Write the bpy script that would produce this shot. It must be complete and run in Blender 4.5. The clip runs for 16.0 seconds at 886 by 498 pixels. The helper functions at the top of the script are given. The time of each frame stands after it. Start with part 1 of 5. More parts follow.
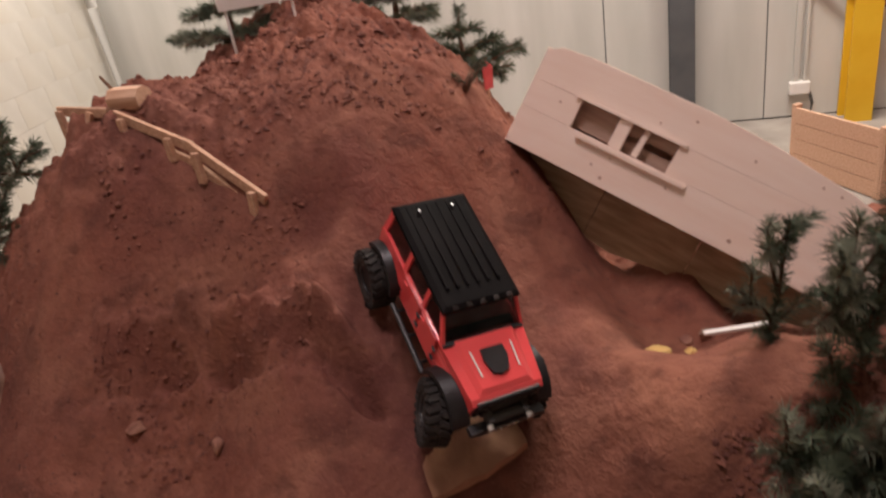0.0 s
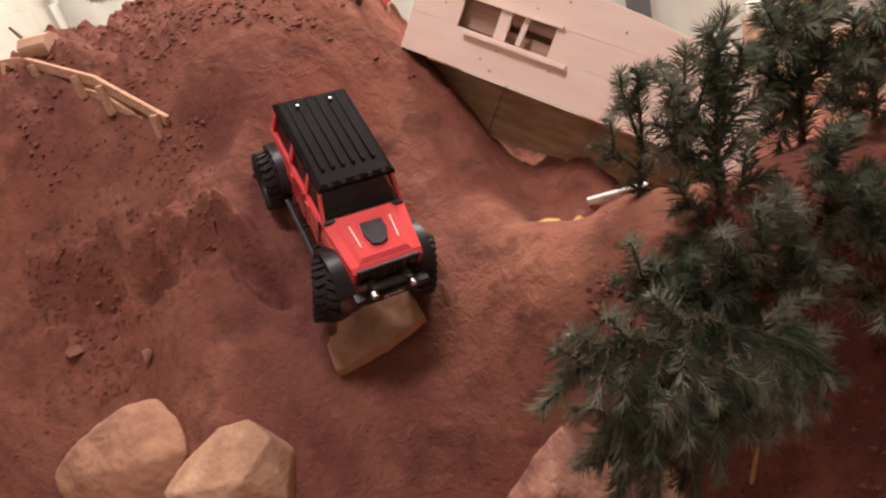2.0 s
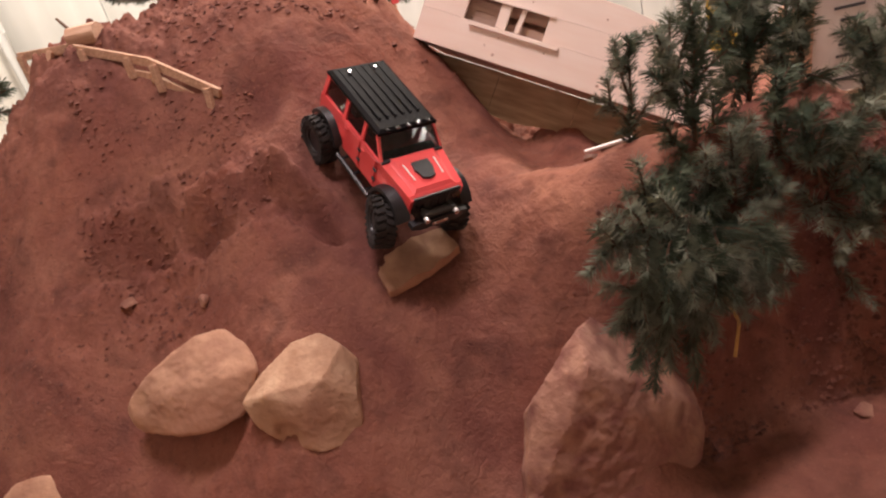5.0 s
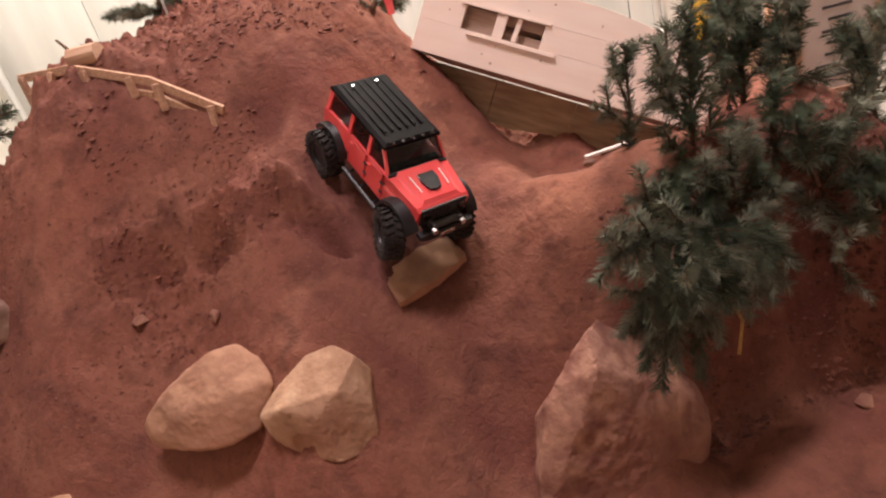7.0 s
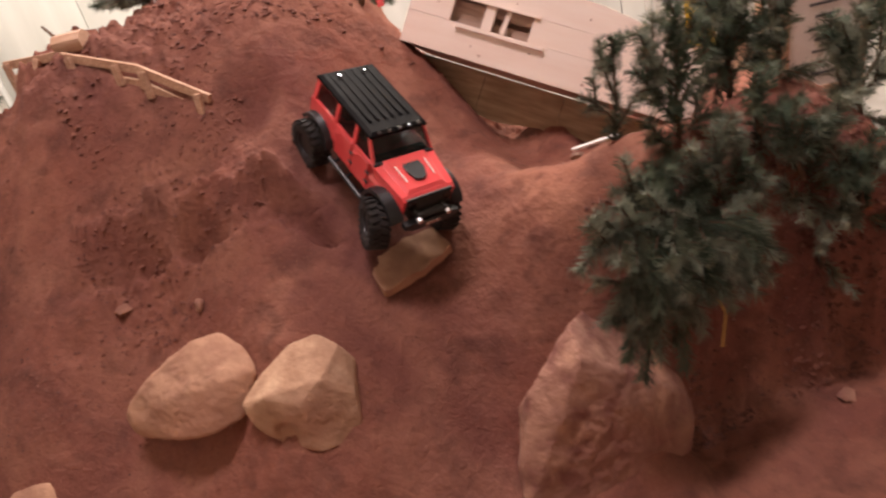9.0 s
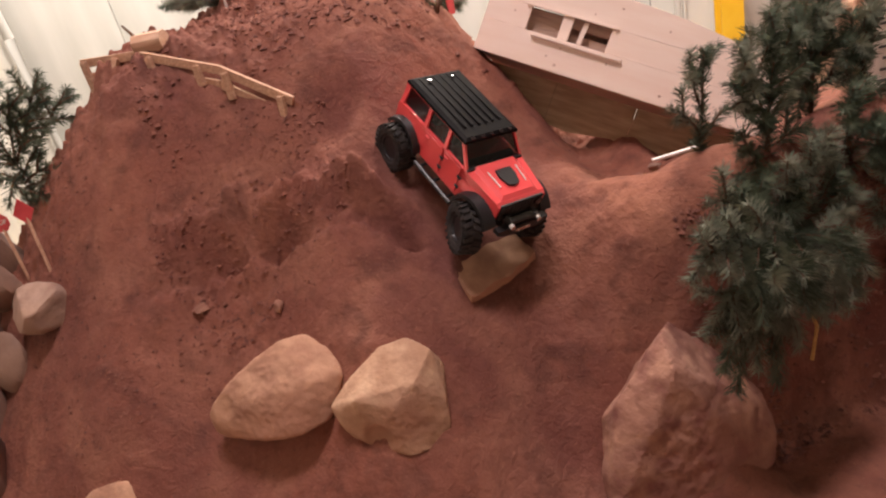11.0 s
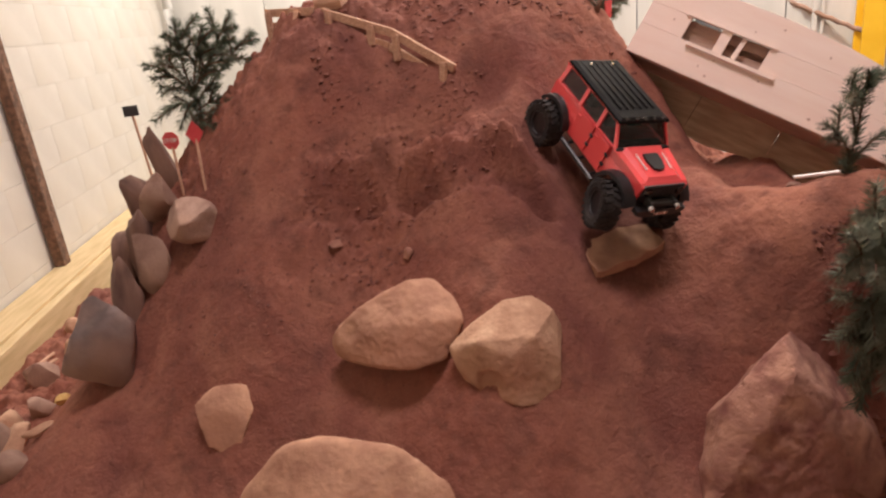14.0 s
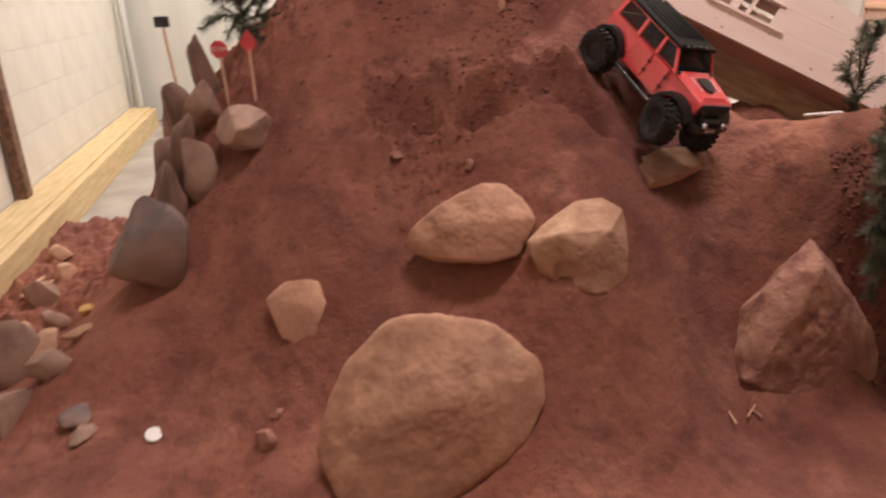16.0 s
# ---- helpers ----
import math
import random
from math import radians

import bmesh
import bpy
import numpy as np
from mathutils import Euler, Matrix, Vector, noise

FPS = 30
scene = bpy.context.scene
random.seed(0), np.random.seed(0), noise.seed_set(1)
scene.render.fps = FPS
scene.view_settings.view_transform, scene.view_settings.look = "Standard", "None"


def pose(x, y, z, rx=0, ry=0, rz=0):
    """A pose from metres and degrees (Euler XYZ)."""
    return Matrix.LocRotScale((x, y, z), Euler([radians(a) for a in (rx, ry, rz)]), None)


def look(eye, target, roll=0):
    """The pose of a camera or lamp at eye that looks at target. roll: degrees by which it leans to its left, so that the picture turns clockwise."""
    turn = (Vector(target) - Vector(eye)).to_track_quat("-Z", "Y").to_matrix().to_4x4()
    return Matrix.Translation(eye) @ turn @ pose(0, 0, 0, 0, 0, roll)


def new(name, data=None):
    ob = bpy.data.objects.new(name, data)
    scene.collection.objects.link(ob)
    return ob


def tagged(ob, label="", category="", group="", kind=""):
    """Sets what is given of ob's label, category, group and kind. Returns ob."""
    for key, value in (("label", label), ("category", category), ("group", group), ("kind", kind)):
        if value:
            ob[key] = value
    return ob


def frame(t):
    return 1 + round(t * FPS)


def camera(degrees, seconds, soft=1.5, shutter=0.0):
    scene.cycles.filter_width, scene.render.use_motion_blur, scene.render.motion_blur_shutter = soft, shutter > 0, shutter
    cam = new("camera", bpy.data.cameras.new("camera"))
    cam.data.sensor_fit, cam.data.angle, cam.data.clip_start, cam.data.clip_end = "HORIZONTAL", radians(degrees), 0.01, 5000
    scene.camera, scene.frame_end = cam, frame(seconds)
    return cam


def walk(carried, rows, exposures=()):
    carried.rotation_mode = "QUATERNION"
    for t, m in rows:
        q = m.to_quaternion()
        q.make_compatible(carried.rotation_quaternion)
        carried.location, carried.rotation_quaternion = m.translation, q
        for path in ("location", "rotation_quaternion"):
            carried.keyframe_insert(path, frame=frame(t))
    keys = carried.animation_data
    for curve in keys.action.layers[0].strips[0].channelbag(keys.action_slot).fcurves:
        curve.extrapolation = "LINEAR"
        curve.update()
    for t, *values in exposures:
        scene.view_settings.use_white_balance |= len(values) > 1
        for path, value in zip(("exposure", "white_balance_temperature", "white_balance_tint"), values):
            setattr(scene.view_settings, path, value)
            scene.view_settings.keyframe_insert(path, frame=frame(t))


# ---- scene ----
cam = camera(68.0, 16.0, soft=2.2, shutter=0.45)
PATH = [
    (0, (0.88, 0.206, 1.402), (0.962, 2.024, 0.572), -10.2),
    (0.4, (0.922, 0.188, 1.322), (0.982, 2.007, 0.493), -11.2),
    (0.5, (0.915, 0.191, 1.334), (0.988, 1.995, 0.475), -11.0),
    (1, (0.928, 0.163, 1.28), (1.005, 1.978, 0.443), -11.7),
    (1.5, (0.999, 0.111, 1.213), (1.043, 1.926, 0.374), -13.8),
    (2, (1.051, 0.052, 1.233), (1.087, 1.848, 0.353), -16.5),
    (2.5, (1.025, -0.013, 1.157), (1.062, 1.82, 0.36), -16.2),
    (3, (0.967, -0.089, 1.054), (0.965, 1.773, 0.324), -10.8),
    (5.5, (0.752, -0.198, 1.213), (1.061, 1.59, 0.373), -15.7),
    (6, (0.794, -0.202, 1.216), (1.079, 1.58, 0.355), -15.8),
    (6.5, (0.77, -0.201, 1.228), (1.061, 1.59, 0.387), -16.0),
    (7, (0.736, -0.2, 1.231), (1.047, 1.595, 0.406), -16.5),
    (7.5, (0.739, -0.181, 1.281), (1.043, 1.61, 0.445), -17.1),
    (8, (0.788, -0.222, 1.221), (1.09, 1.579, 0.405), -18.4),
    (8.5, (0.802, -0.246, 1.177), (1.115, 1.563, 0.382), -17.8),
    (9, (0.745, -0.21, 1.208), (1.075, 1.579, 0.378), -15.7),
    (9.5, (0.559, -0.146, 1.272), (0.917, 1.648, 0.463), -13.4),
    (9.7, (0.629, -0.167, 1.257), (0.949, 1.647, 0.478), -16.0),
    (10, (0.609, -0.163, 1.247), (0.928, 1.641, 0.443), -15.4),
    (12.5, (0.504, -0.163, 1.226), (0.842, 1.643, 0.436), -13.7),
    (13, (0.434, -0.161, 1.189), (0.738, 1.667, 0.437), -12.1),
    (13.5, (0.446, -0.22, 1.195), (0.702, 1.636, 0.494), -8.9),
    (14, (0.392, -0.252, 1.149), (0.547, 1.623, 0.472), -6.2),
    (14.5, (0.354, -0.249, 1.071), (0.56, 1.63, 0.419), -4.9),
    (14.6, (0.379, -0.231, 1.129), (0.564, 1.622, 0.399), -5.5),
    (15, (0.273, -0.201, 1.115), (0.599, 1.633, 0.388), -6.0),
    (15.5, (0.1, -0.239, 1.069), (0.568, 1.566, 0.347), -4.6),
    (16, (-0.039, -0.35, 1.018), (0.405, 1.462, 0.297), -1.0),
]
EXPOSURES = [(0, -0.7), (0.5, -0.5), (1.0, -0.35), (2.0, -0.1), (3.0, 0.0), (5.5, 0.05), (10.0, 0.0), (13.0, -0.05), (16.0, -0.15)]
walk(cam, [(t, look(eye, target, roll)) for t, eye, target, roll in PATH], EXPOSURES)

# ---- world and lights ----
world = bpy.data.worlds.new("hall")
scene.world = world
world.use_nodes = True
world.node_tree.nodes["Background"].inputs[0].default_value = (1.0, 0.86, 0.76, 1)
world.node_tree.nodes["Background"].inputs[1].default_value = 0.135


def area_lamp(name, place, target, size_x, size_y, power, colour):
    data = bpy.data.lights.new(name, "AREA")
    data.shape, data.size, data.size_y, data.energy, data.color = "RECTANGLE", size_x, size_y, power, colour
    ob = new(name, data)
    ob.matrix_world = look(place, target)
    return ob


WARM = (1.0, 0.82, 0.84)
area_lamp("lamp_over_course", (0.95, 0.75, 4.9), (0.9, 1.1, 0.4), 1.4, 0.4, 134, WARM)
area_lamp("lamp_left", (-0.75, 4.7, 2.9), (-1.27, 4.8, 1.7), 0.3, 1.6, 56, (1.0, 0.93, 0.86))
# added fill without a known source, brightens the back wall and caravan
area_lamp("fill_back", (2.5, 3.3, 4.3), (3.0, 4.5, 0.7), 1.8, 0.4, 330, (1.0, 0.90, 0.82))


# ---- materials ----
def material(name, dark, light, scale=20.0, rough=0.8, bump=0.3, fine=4.0, metal=0.0, coat=0.0, spread=(0.35, 0.7), stain=None, stretch=None, bump_distance=0.004, vary=0.0):
    """Two-scale noise between two colours, an optional stain colour, fine relief."""
    m = bpy.data.materials.new(name)
    m.use_nodes = True
    n, l = m.node_tree.nodes, m.node_tree.links
    b = n["Principled BSDF"]
    b.inputs["Metallic"].default_value, b.inputs["Coat Weight"].default_value = metal, coat
    co = n.new("ShaderNodeTexCoord")
    vec = co.outputs["Object"]
    if stretch:
        mp = n.new("ShaderNodeMapping")
        mp.inputs["Scale"].default_value = stretch
        l.new(vec, mp.inputs["Vector"])
        vec = mp.outputs["Vector"]
    big = n.new("ShaderNodeTexNoise")
    big.inputs["Scale"].default_value, big.inputs["Detail"].default_value = scale, 6
    l.new(vec, big.inputs["Vector"])
    ramp = n.new("ShaderNodeValToRGB")
    ramp.color_ramp.elements[0].position, ramp.color_ramp.elements[1].position = spread
    ramp.color_ramp.elements[0].color, ramp.color_ramp.elements[1].color = (*dark, 1), (*light, 1)
    l.new(big.outputs["Fac"], ramp.inputs["Fac"])
    colour = ramp.outputs["Color"]
    if stain:
        sp = n.new("ShaderNodeTexNoise")
        sp.inputs["Scale"].default_value, sp.inputs["Detail"].default_value = scale * 0.22, 3
        l.new(vec, sp.inputs["Vector"])
        sr = n.new("ShaderNodeValToRGB")
        sr.color_ramp.elements[0].position, sr.color_ramp.elements[1].position = 0.48, 0.68
        l.new(sp.outputs["Fac"], sr.inputs["Fac"])
        mx = n.new("ShaderNodeMix")
        mx.data_type = "RGBA"
        l.new(sr.outputs["Color"], mx.inputs["Factor"])
        l.new(colour, mx.inputs["A"])
        mx.inputs["B"].default_value = (*stain, 1)
        colour = mx.outputs["Result"]
    if vary:
        info = n.new("ShaderNodeObjectInfo")
        hv = n.new("ShaderNodeHueSaturation")
        mr = n.new("ShaderNodeMapRange")
        mr.inputs["To Min"].default_value, mr.inputs["To Max"].default_value = 1 - vary, 1 + vary
        l.new(info.outputs["Random"], mr.inputs["Value"])
        l.new(mr.outputs["Result"], hv.inputs["Value"])
        l.new(colour, hv.inputs["Color"])
        colour = hv.outputs["Color"]
    l.new(colour, b.inputs["Base Color"])
    small = n.new("ShaderNodeTexNoise")
    small.inputs["Scale"].default_value, small.inputs["Detail"].default_value = scale * fine, 5
    l.new(vec, small.inputs["Vector"])
    rr = n.new("ShaderNodeMapRange")
    rr.inputs["To Min"].default_value, rr.inputs["To Max"].default_value = max(0.0, rough - 0.1), min(1.0, rough + 0.1)
    l.new(small.outputs["Fac"], rr.inputs["Value"])
    l.new(rr.outputs["Result"], b.inputs["Roughness"])
    if bump:
        bp = n.new("ShaderNodeBump")
        bp.inputs["Strength"].default_value, bp.inputs["Distance"].default_value = bump, bump_distance
        l.new(small.outputs["Fac"], bp.inputs["Height"])
        l.new(bp.outputs["Normal"], b.inputs["Normal"])
    return m


def clay_material():
    """Packed clay: broad drifts of colour, darker damp specks, pale grit and two grains of relief."""
    m = bpy.data.materials.new("red_clay")
    m.use_nodes = True
    n, l = m.node_tree.nodes, m.node_tree.links
    b = n["Principled BSDF"]
    b.inputs["Roughness"].default_value, b.inputs["Specular IOR Level"].default_value = 0.93, 0.25
    co = n.new("ShaderNodeTexCoord").outputs["Object"]

    def noise_of(scale, detail, low, high, distort=0.0):
        t = n.new("ShaderNodeTexNoise")
        t.inputs["Scale"].default_value, t.inputs["Detail"].default_value, t.inputs["Distortion"].default_value = scale, detail, distort
        l.new(co, t.inputs["Vector"])
        r = n.new("ShaderNodeMapRange")
        r.inputs["From Min"].default_value, r.inputs["From Max"].default_value = low, high
        l.new(t.outputs["Fac"], r.inputs["Value"])
        return r.outputs["Result"]

    def mix(fac, a, colour, amount=1.0):
        x = n.new("ShaderNodeMix")
        x.data_type = "RGBA"
        k = n.new("ShaderNodeMath")
        k.operation = "MULTIPLY"
        k.inputs[1].default_value = amount
        l.new(fac, k.inputs[0])
        l.new(k.outputs[0], x.inputs["Factor"])
        if isinstance(a, tuple):
            x.inputs["A"].default_value = (*a, 1)
        else:
            l.new(a, x.inputs["A"])
        x.inputs["B"].default_value = (*colour, 1)
        return x.outputs["Result"]

    c = mix(noise_of(1.7, 4, 0.35, 0.65), (0.164, 0.061, 0.049), (0.266, 0.098, 0.064))
    c = mix(noise_of(6.0, 6, 0.40, 0.72, 0.6), c, (0.325, 0.142, 0.094), 0.75)
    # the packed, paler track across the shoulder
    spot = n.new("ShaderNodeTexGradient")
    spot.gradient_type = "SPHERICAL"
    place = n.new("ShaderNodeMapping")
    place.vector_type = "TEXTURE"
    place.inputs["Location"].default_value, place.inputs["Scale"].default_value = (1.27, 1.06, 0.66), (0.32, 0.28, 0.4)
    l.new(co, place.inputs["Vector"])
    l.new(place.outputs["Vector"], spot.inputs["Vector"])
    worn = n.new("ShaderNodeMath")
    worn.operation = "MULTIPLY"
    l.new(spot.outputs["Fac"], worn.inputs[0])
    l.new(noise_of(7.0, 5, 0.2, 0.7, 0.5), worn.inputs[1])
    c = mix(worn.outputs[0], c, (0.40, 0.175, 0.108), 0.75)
    c = mix(noise_of(11.0, 8, 0.52, 0.72, 0.4), c, (0.104, 0.040, 0.031), 0.65)
    c = mix(noise_of(38.0, 5, 0.52, 0.80), c, (0.095, 0.036, 0.028), 0.4)
    c = mix(noise_of(150.0, 3, 0.60, 0.72), c, (0.38, 0.185, 0.120), 0.3)
    l.new(c, b.inputs["Base Color"])
    add = n.new("ShaderNodeMath")
    add.operation = "MULTIPLY_ADD"
    add.inputs[1].default_value = 0.28
    l.new(noise_of(210.0, 4, 0.2, 0.8), add.inputs[0])
    l.new(noise_of(60.0, 8, 0.2, 0.8, 0.5), add.inputs[2])
    bp = n.new("ShaderNodeBump")
    bp.inputs["Strength"].default_value, bp.inputs["Distance"].default_value = 0.5, 0.007
    l.new(add.outputs[0], bp.inputs["Height"])
    l.new(bp.outputs["Normal"], b.inputs["Normal"])
    return m


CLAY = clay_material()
CLOD = material("clay_clod", (0.14, 0.050, 0.038), (0.27, 0.102, 0.066), 30, 0.95, 0.5, 4, vary=0.2)
STONE = material("dusty_stone", (0.36, 0.180, 0.115), (0.55, 0.32, 0.20), 18, 0.9, 0.55, 5, stain=(0.41, 0.20, 0.125))
STONE_PALE = material("pale_stone", (0.42, 0.235, 0.145), (0.66, 0.43, 0.28), 20, 0.88, 0.7, 5, stain=(0.40, 0.20, 0.125))
STONE_RED = material("red_stone", (0.22, 0.085, 0.065), (0.54, 0.30, 0.20), 13, 0.9, 0.8, 7, stain=(0.30, 0.135, 0.10))
STONE_DARK = material("slate_stone", (0.10, 0.07, 0.065), (0.26, 0.17, 0.14), 9, 0.7, 0.4, 8, stain=(0.34, 0.21, 0.15))
STONE_GREY = material("grey_stone", (0.26, 0.155, 0.115), (0.46, 0.31, 0.235), 16, 0.9, 0.5, 7, stain=(0.32, 0.19, 0.13), vary=0.15)
STONE_BROWN = material("brown_slab_stone", (0.15, 0.088, 0.068), (0.36, 0.225, 0.17), 14, 0.9, 0.6, 6, stain=(0.24, 0.135, 0.10), stretch=(1.6, 1.6, 0.5))
STONE_YELLOW = material("yellow_stone", (0.52, 0.32, 0.10), (0.68, 0.46, 0.18), 30, 0.9, 0.4)
PINE_WOOD = material("pale_pine", (0.58, 0.34, 0.22), (0.72, 0.48, 0.34), 9, 0.7, 0.25, 6, stretch=(1.5, 12, 12))
FENCE_WOOD = material("fence_pine", (0.50, 0.28, 0.18), (0.68, 0.43, 0.29), 12, 0.75, 0.3, 6, stretch=(2, 14, 14))
PLY = material("caravan_ply", (0.92, 0.73, 0.62), (0.96, 0.80, 0.70), 5, 0.6, 0.12, 9, stretch=(1, 7, 7))
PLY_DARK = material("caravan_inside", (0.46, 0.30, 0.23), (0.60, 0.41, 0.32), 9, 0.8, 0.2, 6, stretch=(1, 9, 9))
KNOT = material("wood_knot", (0.52, 0.33, 0.25), (0.66, 0.45, 0.36), 60, 0.7, 0.1)
BARK = material("brown_bark", (0.10, 0.055, 0.035), (0.24, 0.13, 0.08), 40, 0.9, 0.6)
NEEDLE = material("pine_needles", (0.046, 0.072, 0.044), (0.148, 0.176, 0.108), 25, 0.6, 0.0, spread=(0.3, 0.75))
NEEDLE_TIP = material("pine_needle_tips", (0.13, 0.158, 0.110), (0.30, 0.305, 0.22), 30, 0.6, 0.0)
WIRE = material("branch_wire", (0.45, 0.26, 0.07), (0.6, 0.38, 0.12), 50, 0.6, 0.1)
RED = material("red_paint", (0.86, 0.085, 0.090), (0.92, 0.105, 0.110), 6, 0.22, 0.0, coat=1.0)
BLACK = material("black_plastic", (0.012, 0.011, 0.012), (0.022, 0.020, 0.022), 30, 0.42, 0.1)
ROOF = material("black_roof", (0.005, 0.004, 0.004), (0.010, 0.008, 0.008), 14, 0.55, 0.05)
ROOF.node_tree.nodes["Principled BSDF"].inputs["Specular IOR Level"].default_value = 0.05
RUBBER = material("tyre_rubber", (0.016, 0.014, 0.013), (0.040, 0.030, 0.026), 40, 0.85, 0.3)
CHROME = material("bright_metal", (0.7, 0.7, 0.7), (0.8, 0.8, 0.8), 30, 0.25, 0.05, metal=1.0)
WHITE = material("white_paint", (0.74, 0.70, 0.66), (0.82, 0.79, 0.75), 20, 0.55, 0.1)
SIGN_RED = material("sign_red", (0.62, 0.06, 0.07), (0.72, 0.09, 0.10), 30, 0.5, 0.05)
DARK_TRIM = material("dark_trim", (0.03, 0.03, 0.03), (0.06, 0.055, 0.05), 30, 0.6, 0.1)
WALL = material("painted_block", (0.57, 0.535, 0.475), (0.68, 0.65, 0.59), 2.5, 0.75, 0.25, 14, stain=(0.54, 0.49, 0.41), vary=0.02)
MORTAR = material("block_joint", (0.56, 0.525, 0.465), (0.66, 0.63, 0.57), 10, 0.9, 0.3)
PANEL = material("grey_panel", (0.50, 0.49, 0.45), (0.62, 0.60, 0.56), 1.2, 0.6, 0.08, 20, stretch=(3, 3, 0.5))
CONCRETE = material("concrete", (0.26, 0.23, 0.20), (0.38, 0.34, 0.30), 4, 0.85, 0.3, 10)
STEEL = material("dark_steel", (0.07, 0.075, 0.08), (0.11, 0.115, 0.12), 6, 0.5, 0.1)
YELLOW = material("yellow_paint", (0.72, 0.42, 0.015), (0.80, 0.50, 0.03), 6, 0.5, 0.1)
PLANK = material("yellow_plank", (0.50, 0.37, 0.19), (0.64, 0.49, 0.28), 5, 0.7, 0.2, 6, stretch=(10, 1, 10))
CEILING = material("ceiling_white", (0.60, 0.58, 0.54), (0.70, 0.67, 0.63), 3, 0.8, 0.1)
BURLAP = material("olive_board", (0.32, 0.22, 0.13), (0.50, 0.37, 0.24), 12, 0.85, 0.3, 6, stretch=(1, 6, 6))


def glass_material(name, colour, rough=0.08):
    m = bpy.data.materials.new(name)
    m.use_nodes = True
    b = m.node_tree.nodes["Principled BSDF"]
    b.inputs["Base Color"].default_value = (*colour, 1)
    b.inputs["Roughness"].default_value = rough
    b.inputs["Alpha"].default_value = 0.75
    b.inputs["Coat Weight"].default_value = 0.5
    return m


GLASS = glass_material("smoked_glass", (0.02, 0.012, 0.012))


def lamp_material(name, colour, power):
    m = bpy.data.materials.new(name)
    m.use_nodes = True
    b = m.node_tree.nodes["Principled BSDF"]
    b.inputs["Emission Color"].default_value = (*colour, 1)
    b.inputs["Emission Strength"].default_value = power
    return m


TUBE = lamp_material("tube_glow", (1.0, 0.9, 0.8), 6.0)


# ---- mesh helpers ----
def finish(name, bm, mat, smooth=False, angle=None):
    me = bpy.data.meshes.new(name)
    bm.normal_update()
    bm.to_mesh(me)
    bm.free()
    for m in mat if isinstance(mat, (list, tuple)) else [mat]:
        me.materials.append(m)
    if smooth:
        me.shade_smooth()
        if angle:
            me.set_sharp_from_angle(angle=radians(angle))
    return me


def part(name, bm, mat, parent, label="", smooth=False, angle=None):
    ob = new(name, finish(name, bm, mat, smooth, angle))
    ob.parent = parent
    if label:
        tagged(ob, label)
    return ob


def thing(name, label, category, place=None, group="", kind=""):
    """An Empty that holds a thing's parts."""
    ob = new(name)
    ob.empty_display_size = 0.05
    if place is not None:
        ob.matrix_world = place
    return tagged(ob, label, category, group, kind)


def solid(name, bm, mat, label, category, place=None, group="", kind="", smooth=False, angle=None):
    """A thing that is one mesh."""
    ob = new(name, finish(name, bm, mat, smooth, angle))
    if place is not None:
        ob.matrix_world = place
    return tagged(ob, label, category, group, kind)


def add_box(bm, centre, size, turn=None, bevel=0.0, taper=None):
    m = Matrix.Translation(centre) @ (turn.to_4x4() if turn else Matrix.Identity(4)) @ Matrix.Diagonal((*size, 1))
    made = bmesh.ops.create_cube(bm, size=1.0, matrix=m)["verts"]
    if taper:
        c = Vector(centre)
        for v in made:
            if v.co.z > c.z:
                v.co.x, v.co.y = c.x + (v.co.x - c.x) * taper[0], c.y + (v.co.y - c.y) * taper[1]
    if bevel:
        edges = list({e for v in made for e in v.link_edges})
        bmesh.ops.bevel(bm, geom=edges, offset=bevel, segments=2, profile=0.5, affect="EDGES")
    return made


def box_mesh(size, bevel=0.0, centre=(0, 0, 0)):
    bm = bmesh.new()
    add_box(bm, centre, size, None, bevel)
    return bm


def add_rod(bm, a, b, r0, r1=None, sides=8):
    a, b = Vector(a), Vector(b)
    d = b - a
    m = Matrix.Translation((a + b) / 2) @ d.to_track_quat("Z", "Y").to_matrix().to_4x4()
    bmesh.ops.create_cone(bm, cap_ends=True, segments=sides, radius1=r0, radius2=r0 if r1 is None else r1, depth=d.length, matrix=m)


def add_prism(bm, outline, y0, y1, axis="y"):
    """Extrudes an outline of (u, v) between two values along an axis; u, v are x and z (axis y) or y and z (axis x)."""
    def at(u, v, w):
        return (u, w, v) if axis == "y" else (w, u, v)
    a = [bm.verts.new(at(u, v, y0)) for u, v in outline]
    b = [bm.verts.new(at(u, v, y1)) for u, v in outline]
    n = len(outline)
    for i in range(n):
        bm.faces.new((a[i], a[(i + 1) % n], b[(i + 1) % n], b[i]))
    bm.faces.new(a[::-1])
    bm.faces.new(b)
    bmesh.ops.recalc_face_normals(bm, faces=bm.faces)


def sweep(bm, points, radius, sides=6):
    """A round tube along points; radius may be a list."""
    pts = [Vector(p) for p in points]
    rings = []
    for i, p in enumerate(pts):
        d = (pts[min(i + 1, len(pts) - 1)] - pts[max(i - 1, 0)]).normalized()
        q = d.to_track_quat("Z", "Y").to_matrix()
        r = radius[i] if isinstance(radius, (list, tuple)) else radius
        rings.append([bm.verts.new(p + q @ Vector((math.cos(2 * math.pi * k / sides) * r, math.sin(2 * math.pi * k / sides) * r, 0))) for k in range(sides)])
    for a, b in zip(rings, rings[1:]):
        for k in range(sides):
            bm.faces.new((a[k], a[(k + 1) % sides], b[(k + 1) % sides], b[k]))
    bm.faces.new(rings[0][::-1])
    bm.faces.new(rings[-1])


